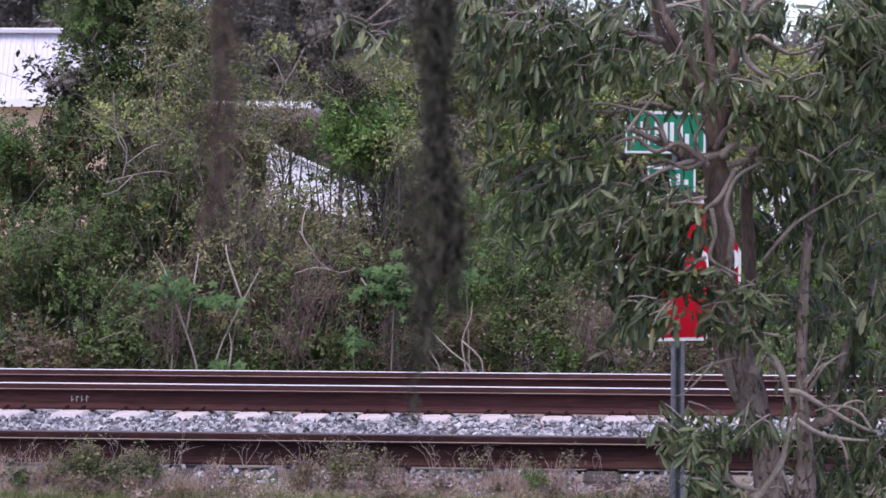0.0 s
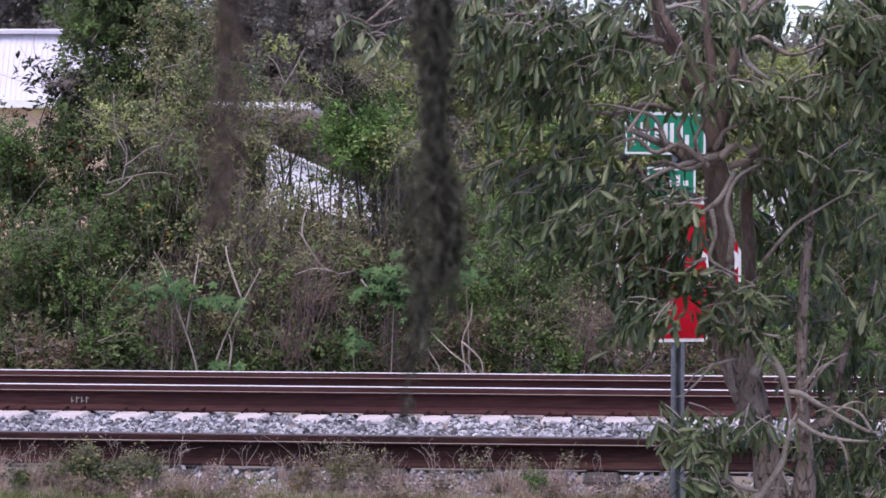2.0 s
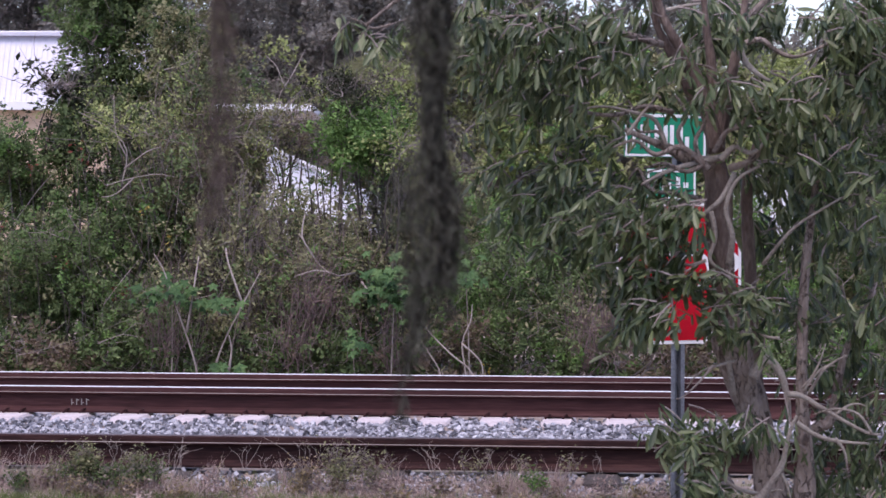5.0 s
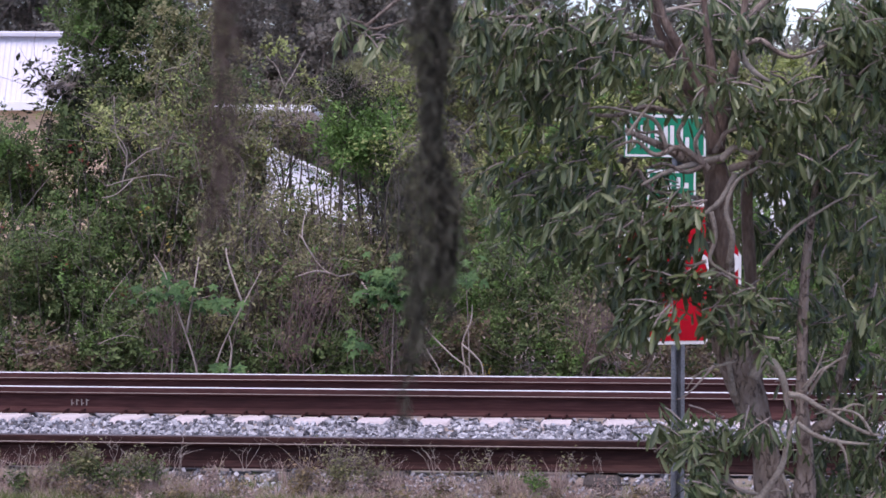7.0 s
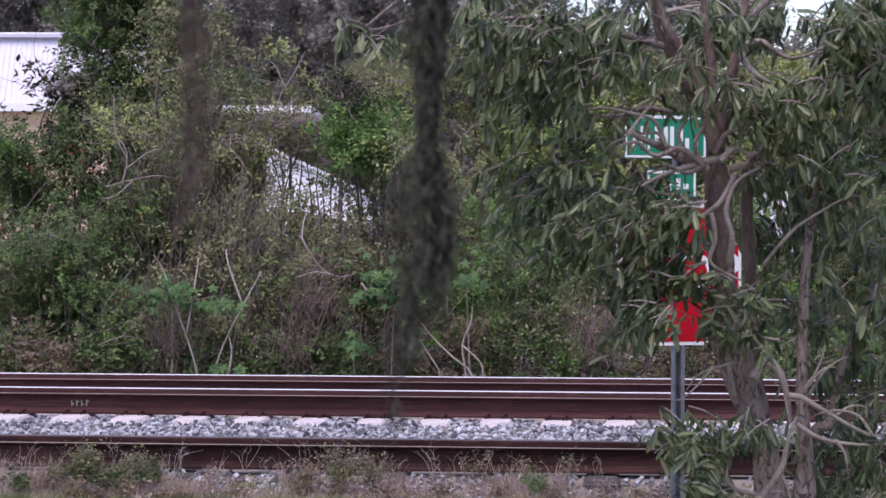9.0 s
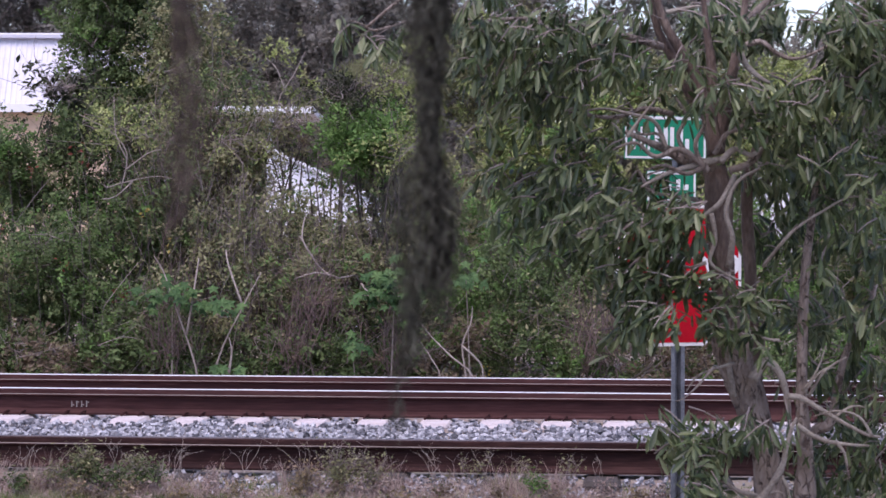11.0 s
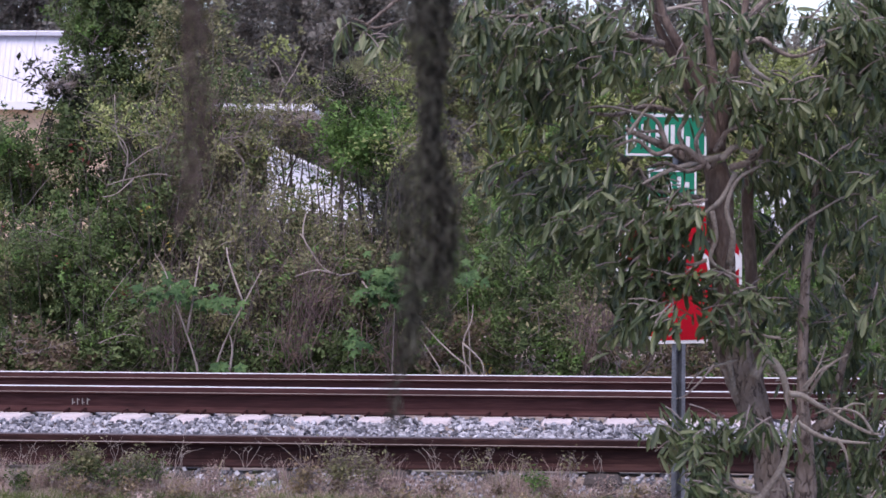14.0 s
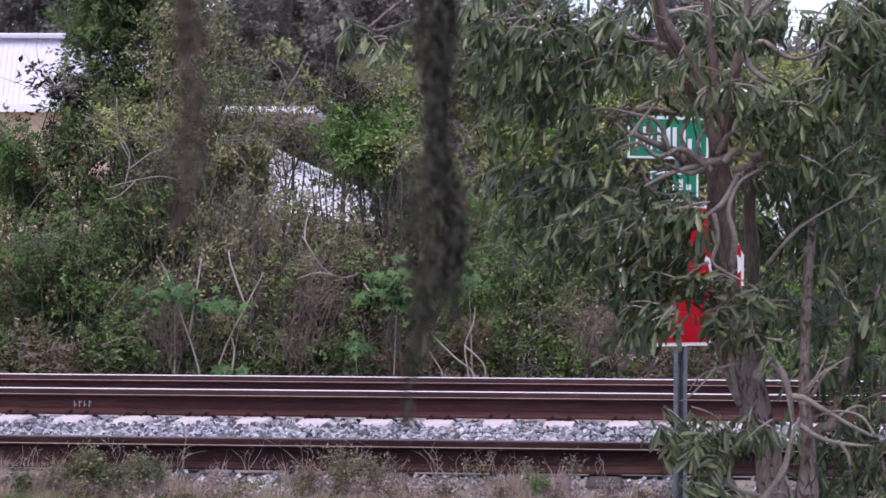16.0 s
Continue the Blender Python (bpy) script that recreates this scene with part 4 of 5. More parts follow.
def near_tree():
    rng = random.Random(77)
    x, y, z = (1.596, 10.50, 0.638)
    ob = thing("tree", "multi-stemmed tree with grey bark and long leathery drooping leaves", "tree", pose(x, y, 0.0))
    o = Vector((x, y, 0.0))

    def limb(name, pts, r, material, sides=10, bump=0.08):
        g = Geo()
        tube(g, [Vector(p) - o for p in pts], r, sides, steps=5, rough=bump, rng=rng, ridge=0.22 if sides > 8 else 0.1)
        return part(name, g, material, ob, smooth=True)

    limb("trunk", [(x, y, -0.05), (1.546, 10.50, 0.817), (1.533, 10.50, 0.951), (1.504, 10.50, 1.142), (1.475, 10.50, 1.252), (1.425, 10.50, 1.420), (1.368, 10.50, 1.557), (1.347, 10.50, 1.670), (1.331, 10.50, 1.775), (1.310, 10.50, 1.906)],
         [0.116, 0.089, 0.071, 0.066, 0.068, 0.076, 0.081, 0.089, 0.081, 0.063], M_BARK, 26, 0.03)
    # upper trunk: same tree, leaf shade painted by the darker bark
    limb("trunk", [(1.315, 10.50, 1.867), (1.299, 10.50, 1.998), (1.284, 10.50, 2.208), (1.276, 10.50, 2.392), (1.255, 10.50, 2.497)],
         [0.060, 0.058, 0.060, 0.066, 0.052], M_SHADEBARK, 22, 0.03)
    limb("trunk", [(x + 0.10, y, -0.05), (1.680, 10.45, 0.823), (1.677, 10.45, 0.954), (1.682, 10.45, 1.103), (1.672, 10.45, 1.267), (1.662, 10.45, 1.424), (1.662, 10.45, 1.607), (1.667, 10.45, 1.816), (1.682, 10.45, 2.077), (1.714, 10.45, 2.338), (1.745, 10.45, 2.547)],
         [0.088, 0.068, 0.052, 0.044, 0.034, 0.027, 0.025, 0.024, 0.021, 0.016, 0.010], M_BARK, 18, 0.03)
    limb("trunk", [(1.490, 10.60, 1.206), (1.476, 10.70, 1.571), (1.462, 10.75, 1.998), (1.445, 10.75, 2.401), (1.513, 10.80, 2.645)], [0.05, 0.035, 0.03, 0.028, 0.018], M_SHADEBARK, 8)
    def branch(pts, r, m):
        n = len(pts)
        limb("branch", pts, [r * (1 - 0.65 * i / (n - 1)) for i in range(n)], m, 7, 0.06)

    branch([(1.241, 10.40, 2.498), (1.114, 10.35, 2.517), (1.023, 10.35, 2.568), (0.941, 10.30, 2.597), (0.825, 10.30, 2.648)], 0.032, M_BARK)
    branch([(1.263, 10.45, 2.552), (1.230, 10.48, 2.720), (1.150, 10.50, 2.950), (1.020, 10.50, 3.170), (0.960, 10.50, 3.420)], 0.042, M_SHADEBARK)
    branch([(1.190, 10.55, 2.760), (1.095, 10.55, 2.960), (1.000, 10.55, 3.130), (0.940, 10.55, 3.400)], 0.034, M_SHADEBARK)
    branch([(1.274, 10.50, 2.580), (1.313, 10.50, 2.790), (1.351, 10.50, 2.974), (1.393, 10.50, 3.184), (1.407, 10.50, 3.499)], 0.036, M_SHADEBARK)
    branch([(1.258, 10.55, 2.740), (1.247, 10.55, 2.977), (1.225, 10.55, 3.135), (1.198, 10.55, 3.452)], 0.03, M_SHADEBARK)
    branch([(1.351, 10.40, 3.045), (1.379, 10.35, 2.963), (1.429, 10.30, 2.903), (1.486, 10.30, 2.870)], 0.02, M_PALE)
    branch([(1.351, 10.40, 3.032), (1.455, 10.40, 3.066), (1.546, 10.40, 3.006), (1.650, 10.40, 2.994), (1.858, 10.40, 3.098)], 0.016, M_BARK)
    branch([(1.269, 10.35, 2.523), (1.134, 10.30, 2.490), (1.014, 10.25, 2.455), (0.894, 10.20, 2.394)], 0.018, M_PALE)
    branch([(1.334, 10.35, 2.445), (1.264, 10.30, 2.328), (1.187, 10.30, 2.263), (1.104, 10.25, 2.199), (1.035, 10.20, 2.181)], 0.015, M_PALE)
    branch([(1.220, 10.30, 2.276), (1.241, 10.30, 2.161), (1.216, 10.30, 2.057), (1.278, 10.30, 2.006), (1.360, 10.30, 1.968)], 0.013, M_PALE)
    branch([(1.200, 10.30, 2.052), (1.110, 10.30, 2.031), (1.033, 10.30, 2.108), (0.981, 10.30, 2.185)], 0.009, M_PALE)
    branch([(1.185, 10.40, 2.337), (1.057, 10.30, 2.353), (0.941, 10.30, 2.378), (0.890, 10.30, 2.468), (0.844, 10.30, 2.417)], 0.012, M_BARK)
    branch([(1.185, 10.40, 2.316), (1.050, 10.35, 2.315), (1.024, 10.30, 2.237)], 0.009, M_PALE)
    branch([(1.423, 10.35, 1.514), (1.452, 10.35, 1.574), (1.490, 10.35, 1.595), (1.542, 10.35, 1.548), (1.568, 10.35, 1.478), (1.584, 10.35, 1.406), (1.591, 10.35, 1.315)], 0.0290, M_PALE)
    branch([(1.576, 10.30, 1.443), (1.638, 10.30, 1.435), (1.712, 10.30, 1.391), (1.823, 10.30, 1.327), (1.934, 10.30, 1.270), (1.998, 10.30, 1.260)], 0.0160, M_PALE)
    branch([(1.617, 10.30, 1.312), (1.689, 10.30, 1.265), (1.766, 10.30, 1.237), (1.857, 10.30, 1.224), (1.947, 10.30, 1.219)], 0.0140, M_PALE)
    branch([(1.792, 10.30, 1.240), (1.831, 10.30, 1.191), (1.849, 10.30, 1.126)], 0.0100, M_PALE)
    branch([(1.405, 10.20, 0.945), (1.464, 10.20, 1.019), (1.533, 10.20, 1.124), (1.556, 10.20, 1.226), (1.581, 10.20, 1.310), (1.601, 10.20, 1.353)], 0.0190, M_PALE)
    branch([(1.533, 10.20, 1.091), (1.558, 10.20, 1.040), (1.576, 10.20, 0.979)], 0.0100, M_PALE)
    branch([(1.392, 10.20, 0.971), (1.482, 10.20, 1.014), (1.545, 10.20, 1.014)], 0.0090, M_PALE)
    branch([(1.688, 10.55, 1.219), (1.757, 10.55, 1.272), (1.804, 10.55, 1.290), (1.825, 10.55, 1.351), (1.846, 10.55, 1.469), (1.873, 10.55, 1.596), (1.920, 10.55, 1.720), (1.981, 10.55, 1.839), (2.020, 10.55, 1.944)], 0.0300, M_BARK)
    branch([(1.797, 10.30, 1.353), (1.857, 10.30, 1.394), (1.921, 10.30, 1.394), (1.978, 10.30, 1.345)], 0.0070, M_PALE)
    branch([(1.648, 10.30, 1.461), (1.702, 10.30, 1.533), (1.746, 10.30, 1.569), (1.792, 10.30, 1.574)], 0.0080, M_PALE)
    branch([(1.679, 10.30, 1.507), (1.720, 10.30, 1.590), (1.746, 10.30, 1.667)], 0.0060, M_PALE)
    branch([(1.224, 10.20, 1.583), (1.150, 10.20, 1.494), (1.086, 10.20, 1.438), (1.051, 10.20, 1.427)], 0.0060, M_STEM)
    branch([(-0.240, 10.20, 3.113), (-0.316, 10.20, 3.095), (-0.367, 10.20, 3.121), (-0.426, 10.20, 3.143)], 0.0070, M_BARK)
    branch([(-0.329, 10.20, 3.100), (-0.367, 10.20, 3.070), (-0.388, 10.20, 3.036)], 0.0040, M_BARK)
    branch([(1.472, 10.40, 2.031), (1.586, 10.30, 2.188), (1.714, 10.30, 2.278), (1.869, 10.30, 2.356), (1.997, 10.30, 2.313)], 0.009, M_PALE)
    branch([(1.314, 10.40, 2.472), (1.418, 10.40, 2.512), (1.470, 10.40, 2.577), (1.496, 10.40, 2.655)], 0.018, M_BARK)
    branch([(1.064, 10.50, 2.737), (0.923, 10.40, 2.757), (0.786, 10.30, 2.713), (0.625, 10.20, 2.720), (0.485, 10.20, 2.750)], 0.014, M_BARK)
    branch([(1.015, 10.50, 3.051), (0.818, 10.40, 3.095), (0.578, 10.30, 3.137), (0.343, 10.20, 3.152), (0.114, 10.20, 3.126)], 0.018, M_BARK)
    branch([(0.947, 10.40, 3.355), (0.552, 10.30, 3.317), (0.190, 10.20, 3.330), (-0.116, 10.20, 3.278), (-0.345, 10.20, 3.112)], 0.02, M_BARK)
    branch([(1.026, 10.40, 3.199), (1.111, 10.35, 3.216), (1.170, 10.30, 3.221)], 0.012, M_PALE)
    branch([(1.393, 10.50, 3.158), (1.613, 10.50, 3.342), (1.875, 10.50, 3.369), (2.086, 10.50, 3.213)], 0.018, M_BARK)
    branch([(1.487, 10.30, 0.977), (1.345, 10.20, 1.019), (1.268, 10.20, 1.065), (1.166, 10.20, 1.090)], 0.012, M_PALE)
    branch([(1.212, 10.30, 2.469), (1.077, 10.25, 2.565), (0.957, 10.20, 2.530), (0.868, 10.20, 2.593), (0.766, 10.20, 2.562)], 0.016, M_BARK)
    branch([(1.018, 10.30, 2.567), (0.966, 10.30, 2.687), (0.855, 10.20, 2.721), (0.702, 10.20, 2.746), (0.549, 10.20, 2.707)], 0.011, M_PALE)
    branch([(0.830, 10.20, 2.619), (0.893, 10.20, 2.708), (0.956, 10.20, 2.785)], 0.01, M_PALE)
    branch([(1.263, 10.30, 2.508), (1.327, 10.30, 2.568), (1.404, 10.30, 2.542), (1.469, 10.30, 2.599), (1.502, 10.30, 2.689)], 0.016, M_PALE)
    branch([(1.243, 10.35, 2.548), (1.288, 10.30, 2.637), (1.353, 10.30, 2.663), (1.383, 10.30, 2.728)], 0.014, M_BARK)
    branch([(1.199, 10.30, 2.469), (1.147, 10.30, 2.585), (1.193, 10.30, 2.688), (1.172, 10.30, 2.778)], 0.013, M_BARK)
    branch([(1.536, 10.30, 1.698), (1.459, 10.30, 1.711), (1.420, 10.30, 1.762)], 0.008, M_PALE)
    branch([(1.679, 10.35, 1.437), (1.730, 10.30, 1.544), (1.794, 10.30, 1.596), (1.845, 10.30, 1.622)], 0.009, M_PALE)
    branch([(1.943, 10.20, 1.271), (1.879, 10.20, 1.360), (1.777, 10.20, 1.385), (1.692, 10.30, 1.351)], 0.008, M_PALE)
    branch([(1.640, 10.30, 1.467), (1.696, 10.25, 1.560), (1.739, 10.25, 1.676)], 0.006, M_PALE)
    branch([(1.330, 10.30, 1.594), (1.165, 10.20, 1.549), (1.101, 10.20, 1.472)], 0.007, M_PALE)
    branch([(1.310, 10.35, 2.031), (1.318, 10.30, 2.161), (1.289, 10.30, 2.289), (1.340, 10.30, 2.418), (1.443, 10.30, 2.483)], 0.017, M_PALE)
    branch([(1.337, 10.35, 1.436), (1.306, 10.35, 1.643), (1.336, 10.35, 1.798), (1.310, 10.35, 1.954), (1.330, 10.35, 2.109)], 0.014, M_PALE)
    branch([(1.134, 10.30, 2.508), (1.069, 10.30, 2.623), (1.108, 10.30, 2.714), (1.056, 10.30, 2.804)], 0.013, M_BARK)
    branch([(1.199, 10.30, 2.495), (1.103, 10.25, 2.455), (1.001, 10.25, 2.493), (0.907, 10.20, 2.466)], 0.013, M_BARK)
    branch([(1.018, 10.30, 2.567), (0.979, 10.30, 2.636), (0.902, 10.30, 2.636), (0.837, 10.30, 2.687)], 0.01, M_BARK)
    sprays, tw = [Geo() for _ in range(6)], Geo()
    ready = []
    for k in range(8):
        q = Geo()
        long_leaf(q, (0, 0, 0), (1, 0, 0), 0.135, 0.03 + 0.003 * (k % 3), rng)
        ready.append(q.mesh("leaf", L_TREE))
    count = {"spray": 0, "made": 0}

    def spray(c, rx, rz, n, hang, size=1.0):
        """Tufts of leaves at twig ends, over a region of half-sizes rx and rz; hang: how far the leaves droop."""
        g = sprays[count["spray"] % 6]
        count["spray"] += 1
        for i in range(n):
            a, rr = rng.uniform(0, 6.283), math.sqrt(rng.random())
            p = Vector((c[0] + rx * rr * math.cos(a), c[1] + rng.uniform(-0.3, 0.3), c[2] + rz * rr * math.sin(a))) - o
            out = Vector((rng.uniform(-1, 1) - (0.5 if c[0] < 1.0 else 0), rng.uniform(-0.8, 0.3), rng.uniform(-0.5, 0.5))).normalized()
            back = p - out * rng.uniform(0.08, 0.16) + Vector((0, 0.03, 0.02))
            tube(tw, [back, (back + p) / 2 + Vector((0, 0, 0.008)), p], [0.004, 0.0035, 0.002], 4)
            for j in range(rng.randint(9, 14)):
                d = (out * 0.55 + Vector((rng.gauss(0, 0.5), rng.gauss(0, 0.5), rng.gauss(0, 0.4) - hang - 0.15))).normalized()
                b = p - out * rng.uniform(-0.03, 0.15) + Vector((rng.gauss(0, 0.012), rng.gauss(0, 0.012), rng.gauss(0, 0.012)))
                L = rng.uniform(0.055, 0.108) * size
                if count["made"] < 300 and j == 0:
                    lf = new("leaf", ready[count["made"] % 8])
                    lf.parent = ob
                    q = d.to_track_quat("X", "Z")
                    lf.location, lf.rotation_mode, lf.rotation_quaternion = b, "QUATERNION", q
                    lf.scale = (L / 0.135,) * 3
                    count["made"] += 1
                else:
                    long_leaf(g, b, d, L, L * rng.uniform(0.18, 0.29), rng)

    spray((0.369, 10.20, 3.050), 0.3, 0.2, 46, 0.5)
    spray((0.217, 10.20, 2.897), 0.17, 0.25, 26, 0.9)
    spray((0.446, 10.20, 2.796), 0.22, 0.14, 24, 1.0)
    spray((0.573, 10.20, 3.000), 0.2, 0.2, 26, 0.7)
    spray((0.375, 10.30, 2.389), 0.26, 0.2, 26, 0.5)
    spray((0.632, 10.30, 2.467), 0.16, 0.16, 20, 0.4)
    spray((0.550, 10.20, 2.210), 0.18, 0.14, 20, 0.5)
    spray((0.831, 10.20, 2.160), 0.16, 0.17, 26, 0.4)
    spray((0.883, 10.20, 1.956), 0.16, 0.14, 24, 0.4)
    spray((0.832, 10.20, 1.777), 0.07, 0.06, 8, 0.7)
    spray((1.061, 10.20, 1.982), 0.12, 0.07, 8, 0.2)
    spray((0.860, 10.60, 3.112), 0.16, 0.18, 12, 0.6)
    spray((0.904, 10.80, 2.913), 0.15, 0.08, 5, 0.7)
    spray((1.239, 10.90, 3.139), 0.14, 0.2, 7, 0.6)
    spray((1.261, 10.40, 2.836), 0.16, 0.1, 6, 0.4)
    spray((1.455, 10.30, 2.754), 0.2, 0.14, 28, 0.5)
    spray((1.696, 10.20, 2.775), 0.22, 0.17, 26, 0.5)
    spray((1.899, 10.20, 2.928), 0.14, 0.2, 26, 0.6)
    spray((1.943, 10.30, 3.193), 0.1, 0.12, 34, 0.6)
    spray((1.604, 10.60, 2.505), 0.2, 0.14, 28, 0.7)
    spray((1.824, 10.20, 2.495), 0.2, 0.16, 22, 0.6)
    spray((1.643, 10.85, 2.214), 0.16, 0.14, 20, 0.8)
    spray((1.853, 10.50, 2.162), 0.2, 0.18, 20, 0.7)
    spray((1.948, 10.30, 1.854), 0.12, 0.2, 14, 0.8)
    spray((1.568, 10.70, 1.839), 0.16, 0.09, 9, 0.4)
    spray((1.799, 10.80, 1.782), 0.15, 0.12, 18, 0.6)
    spray((1.349, 10.25, 1.892), 0.1, 0.07, 10, 0.4)
    spray((1.369, 10.40, 1.758), 0.09, 0.05, 2, 0.9)
    spray((1.195, 10.25, 1.930), 0.1, 0.05, 4, 0.4)
    spray((1.154, 10.10, 1.227), 0.15, 0.1, 15, 0.4)
    spray((1.255, 10.10, 1.303), 0.1, 0.08, 8, 0.4)
    spray((1.206, 10.10, 1.050), 0.14, 0.07, 11, 0.5)
    spray((1.028, 10.10, 1.302), 0.05, 0.06, 5, 0.6)
    spray((1.960, 10.50, 1.506), 0.13, 0.12, 6, 0.8)
    spray((1.883, 10.50, 1.086), 0.2, 0.13, 7, 0.7)
    spray((2.001, 10.30, 1.288), 0.1, 0.13, 3, 0.7)
    spray((1.171, 10.30, 3.113), 0.14, 0.12, 3, 0.7)
    spray((1.030, 10.30, 2.907), 0.1, 0.08, 3, 0.7)
    spray((1.351, 10.30, 3.088), 0.06, 0.12, 6, 0.7)
    spray((1.908, 10.80, 1.513), 0.17, 0.1, 16, 0.8)
    spray((1.999, 10.70, 1.011), 0.14, 0.1, 20, 0.7)
    spray((1.856, 10.80, 1.000), 0.1, 0.1, 12, 0.7)
    spray((1.981, 10.90, 1.261), 0.16, 0.09, 18, 0.8)
    spray((0.971, 10.20, 2.211), 0.1, 0.1, 16, 0.5)
    spray((1.099, 10.20, 1.987), 0.12, 0.05, 8, 0.2)
    spray((0.883, 10.20, 1.841), 0.09, 0.09, 13, 0.6)
    spray((1.099, 10.20, 2.160), 0.04, 0.04, 2, 0.6)
    spray((0.916, 10.60, 2.397), 0.07, 0.06, 6, 0.5)
    spray((1.135, 10.20, 2.734), 0.09, 0.05, 2, 0.8)
    spray((1.548, 10.20, 1.270), 0.05, 0.07, 3, 0.8)
    spray((0.845, 10.90, 2.715), 0.09, 0.08, 4, 0.6)
    spray((0.978, 10.15, 2.401), 0.06, 0.03, 2, 0.3)
    spray((-0.320, 10.20, 3.048), 0.09, 0.05, 5, 0.8)
    spray((0.139, 10.20, 3.152), 0.1, 0.14, 12, 0.6)
    spray((1.511, 10.90, 3.222), 0.06, 0.14, 10, 0.8)
    spray((1.022, 10.20, 2.249), 0.08, 0.05, 7, 0.6)
    spray((-0.426, 10.20, 3.138), 0.015, 0.01, 1, 0.1, 1.1)
    spray((-0.439, 10.20, 3.070), 0.015, 0.01, 1, 1.5, 1.0)
    spray((1.846, 9.90, 3.098), 0.12, 0.06, 14, 0.7)
    spray((0.924, 10.10, 1.804), 0.05, 0.05, 5, 0.6)
    spray((1.542, 10.90, 3.216), 0.05, 0.1, 16, 0.7)
    spray((1.338, 10.90, 3.189), 0.07, 0.12, 16, 0.7)
    spray((1.229, 10.90, 3.135), 0.06, 0.1, 8, 0.7)
    spray((1.698, 9.90, 3.148), 0.05, 0.05, 6, 0.7)
    spray((1.084, 10.30, 2.221), 0.06, 0.04, 4, 0.7)
    spray((1.922, 10.10, 2.940), 0.06, 0.1, 12, 0.7)
    spray((1.488, 10.90, 2.481), 0.05, 0.1, 8, 0.7)
    spray((0.814, 10.30, 1.937), 0.05, 0.05, 7, 0.5)
    spray((1.219, 10.20, 1.838), 0.02, 0.02, 2, 0.8)
    spray((1.007, 10.30, 2.079), 0.05, 0.03, 3, 0.4)
    spray((1.990, 10.60, 3.188), 0.08, 0.09, 16, 0.8)
    spray((1.849, 10.40, 3.227), 0.04, 0.04, 7, 0.6)
    spray((1.033, 10.30, 2.331), 0.05, 0.02, 3, 0.4)
    spray((2.037, 10.50, 3.022), 0.04, 0.08, 8, 0.8)
    spray((1.218, 10.15, 1.771), 0.015, 0.02, 3, 0.9)
    spray((1.392, 10.20, 1.723), 0.03, 0.02, 3, 0.8)
    part("twig", tw, M_TWIG, ob, kind="stuff")
    return [part("foliage", q, L_TREE, ob, kind="stuff") for q in sprays]


FOLIAGE = near_tree()


# ---- weeds and grass on the near side ----
def tuft(g, rng, x, y, z, n, h, lean, w=0.004):
    for i in range(n):
        a = rng.uniform(0, 6.283)
        dx, dy = math.cos(a), math.sin(a)
        k = rng.uniform(0.5, 1.15) * h
        b = Vector((x + rng.gauss(0, 0.02), y + rng.gauss(0, 0.02), z - 0.01))
        t = lean * rng.uniform(0.3, 1.2) * k
        m, e = b + Vector((dx * t * 0.35, dy * t * 0.35, k * 0.6)), b + Vector((dx * t, dy * t, k))
        s = Vector((-dy, dx, 0)) * w * 0.5 if abs(dx) < 0.7 else Vector((w * 0.5, 0, 0))
        g.add([tuple(b - s), tuple(b + s), tuple(m + s * 0.8), tuple(m - s * 0.8), tuple(e)], [(0, 1, 2, 3), (3, 2, 4)])


def verge():
    rng = random.Random(9)
    ob = thing("verge_grass", "dry pinkish-brown grass with green tufts along the rail", "grass", TRACK, kind="stuff")
    g, gg = Geo(), Geo()
    for i in range(11000):
        x, y = rng.uniform(-4.6, 3.2), rng.uniform(-3.75, -2.95)
        k = noise.noise((x * 1.2, y * 1.5, 5.0))
        z = ground_height(y)
        if y > -3.18 and k < -0.02 and rng.random() < 0.85:
            continue
        if y > -3.37 and not (k < -0.3 and rng.random() < 0.7):
            tuft(g, rng, x, y, z, 7, rng.uniform(0.03, 0.09) * (1.4 if k > 0.15 else 0.8), 1.1, 0.0026)
        elif rng.random() < 0.75:
            tuft(gg, rng, x, y, z, 8, rng.uniform(0.04, 0.085), 0.7, 0.003)
        else:
            tuft(g, rng, x, y, z, 6, rng.uniform(0.04, 0.09), 0.8, 0.0035)
    for x in (-3.05, -2.95, -2.85, -2.45, -2.4, -2.0, -1.95, -1.6, -1.1, -0.62, -0.05, 0.02, 0.25, 0.6, 0.9, -2.7, -1.35):
        for k in range(3):
            tuft(g, rng, x + rng.gauss(0, 0.05), -3.12 + rng.gauss(0, 0.06), ground_height(-3.1), rng.randint(5, 12), rng.uniform(0.12, 0.24), 0.55, 0.0028)
    for x in (-2.74, -2.7, -2.66, -2.62, -2.56, -2.5, -2.36, -2.06, -2.02):
        for k in range(3):
            tuft(g, rng, x + rng.gauss(0, 0.03), -3.15 + rng.gauss(0, 0.05), ground_height(-3.15), rng.randint(9, 16), rng.uniform(0.16, 0.3), 0.6, 0.0026)
    part("dry_blades", g, L_DRY, ob, kind="stuff")
    part("green_blades", gg, L_GRASS, ob, kind="stuff")


verge()


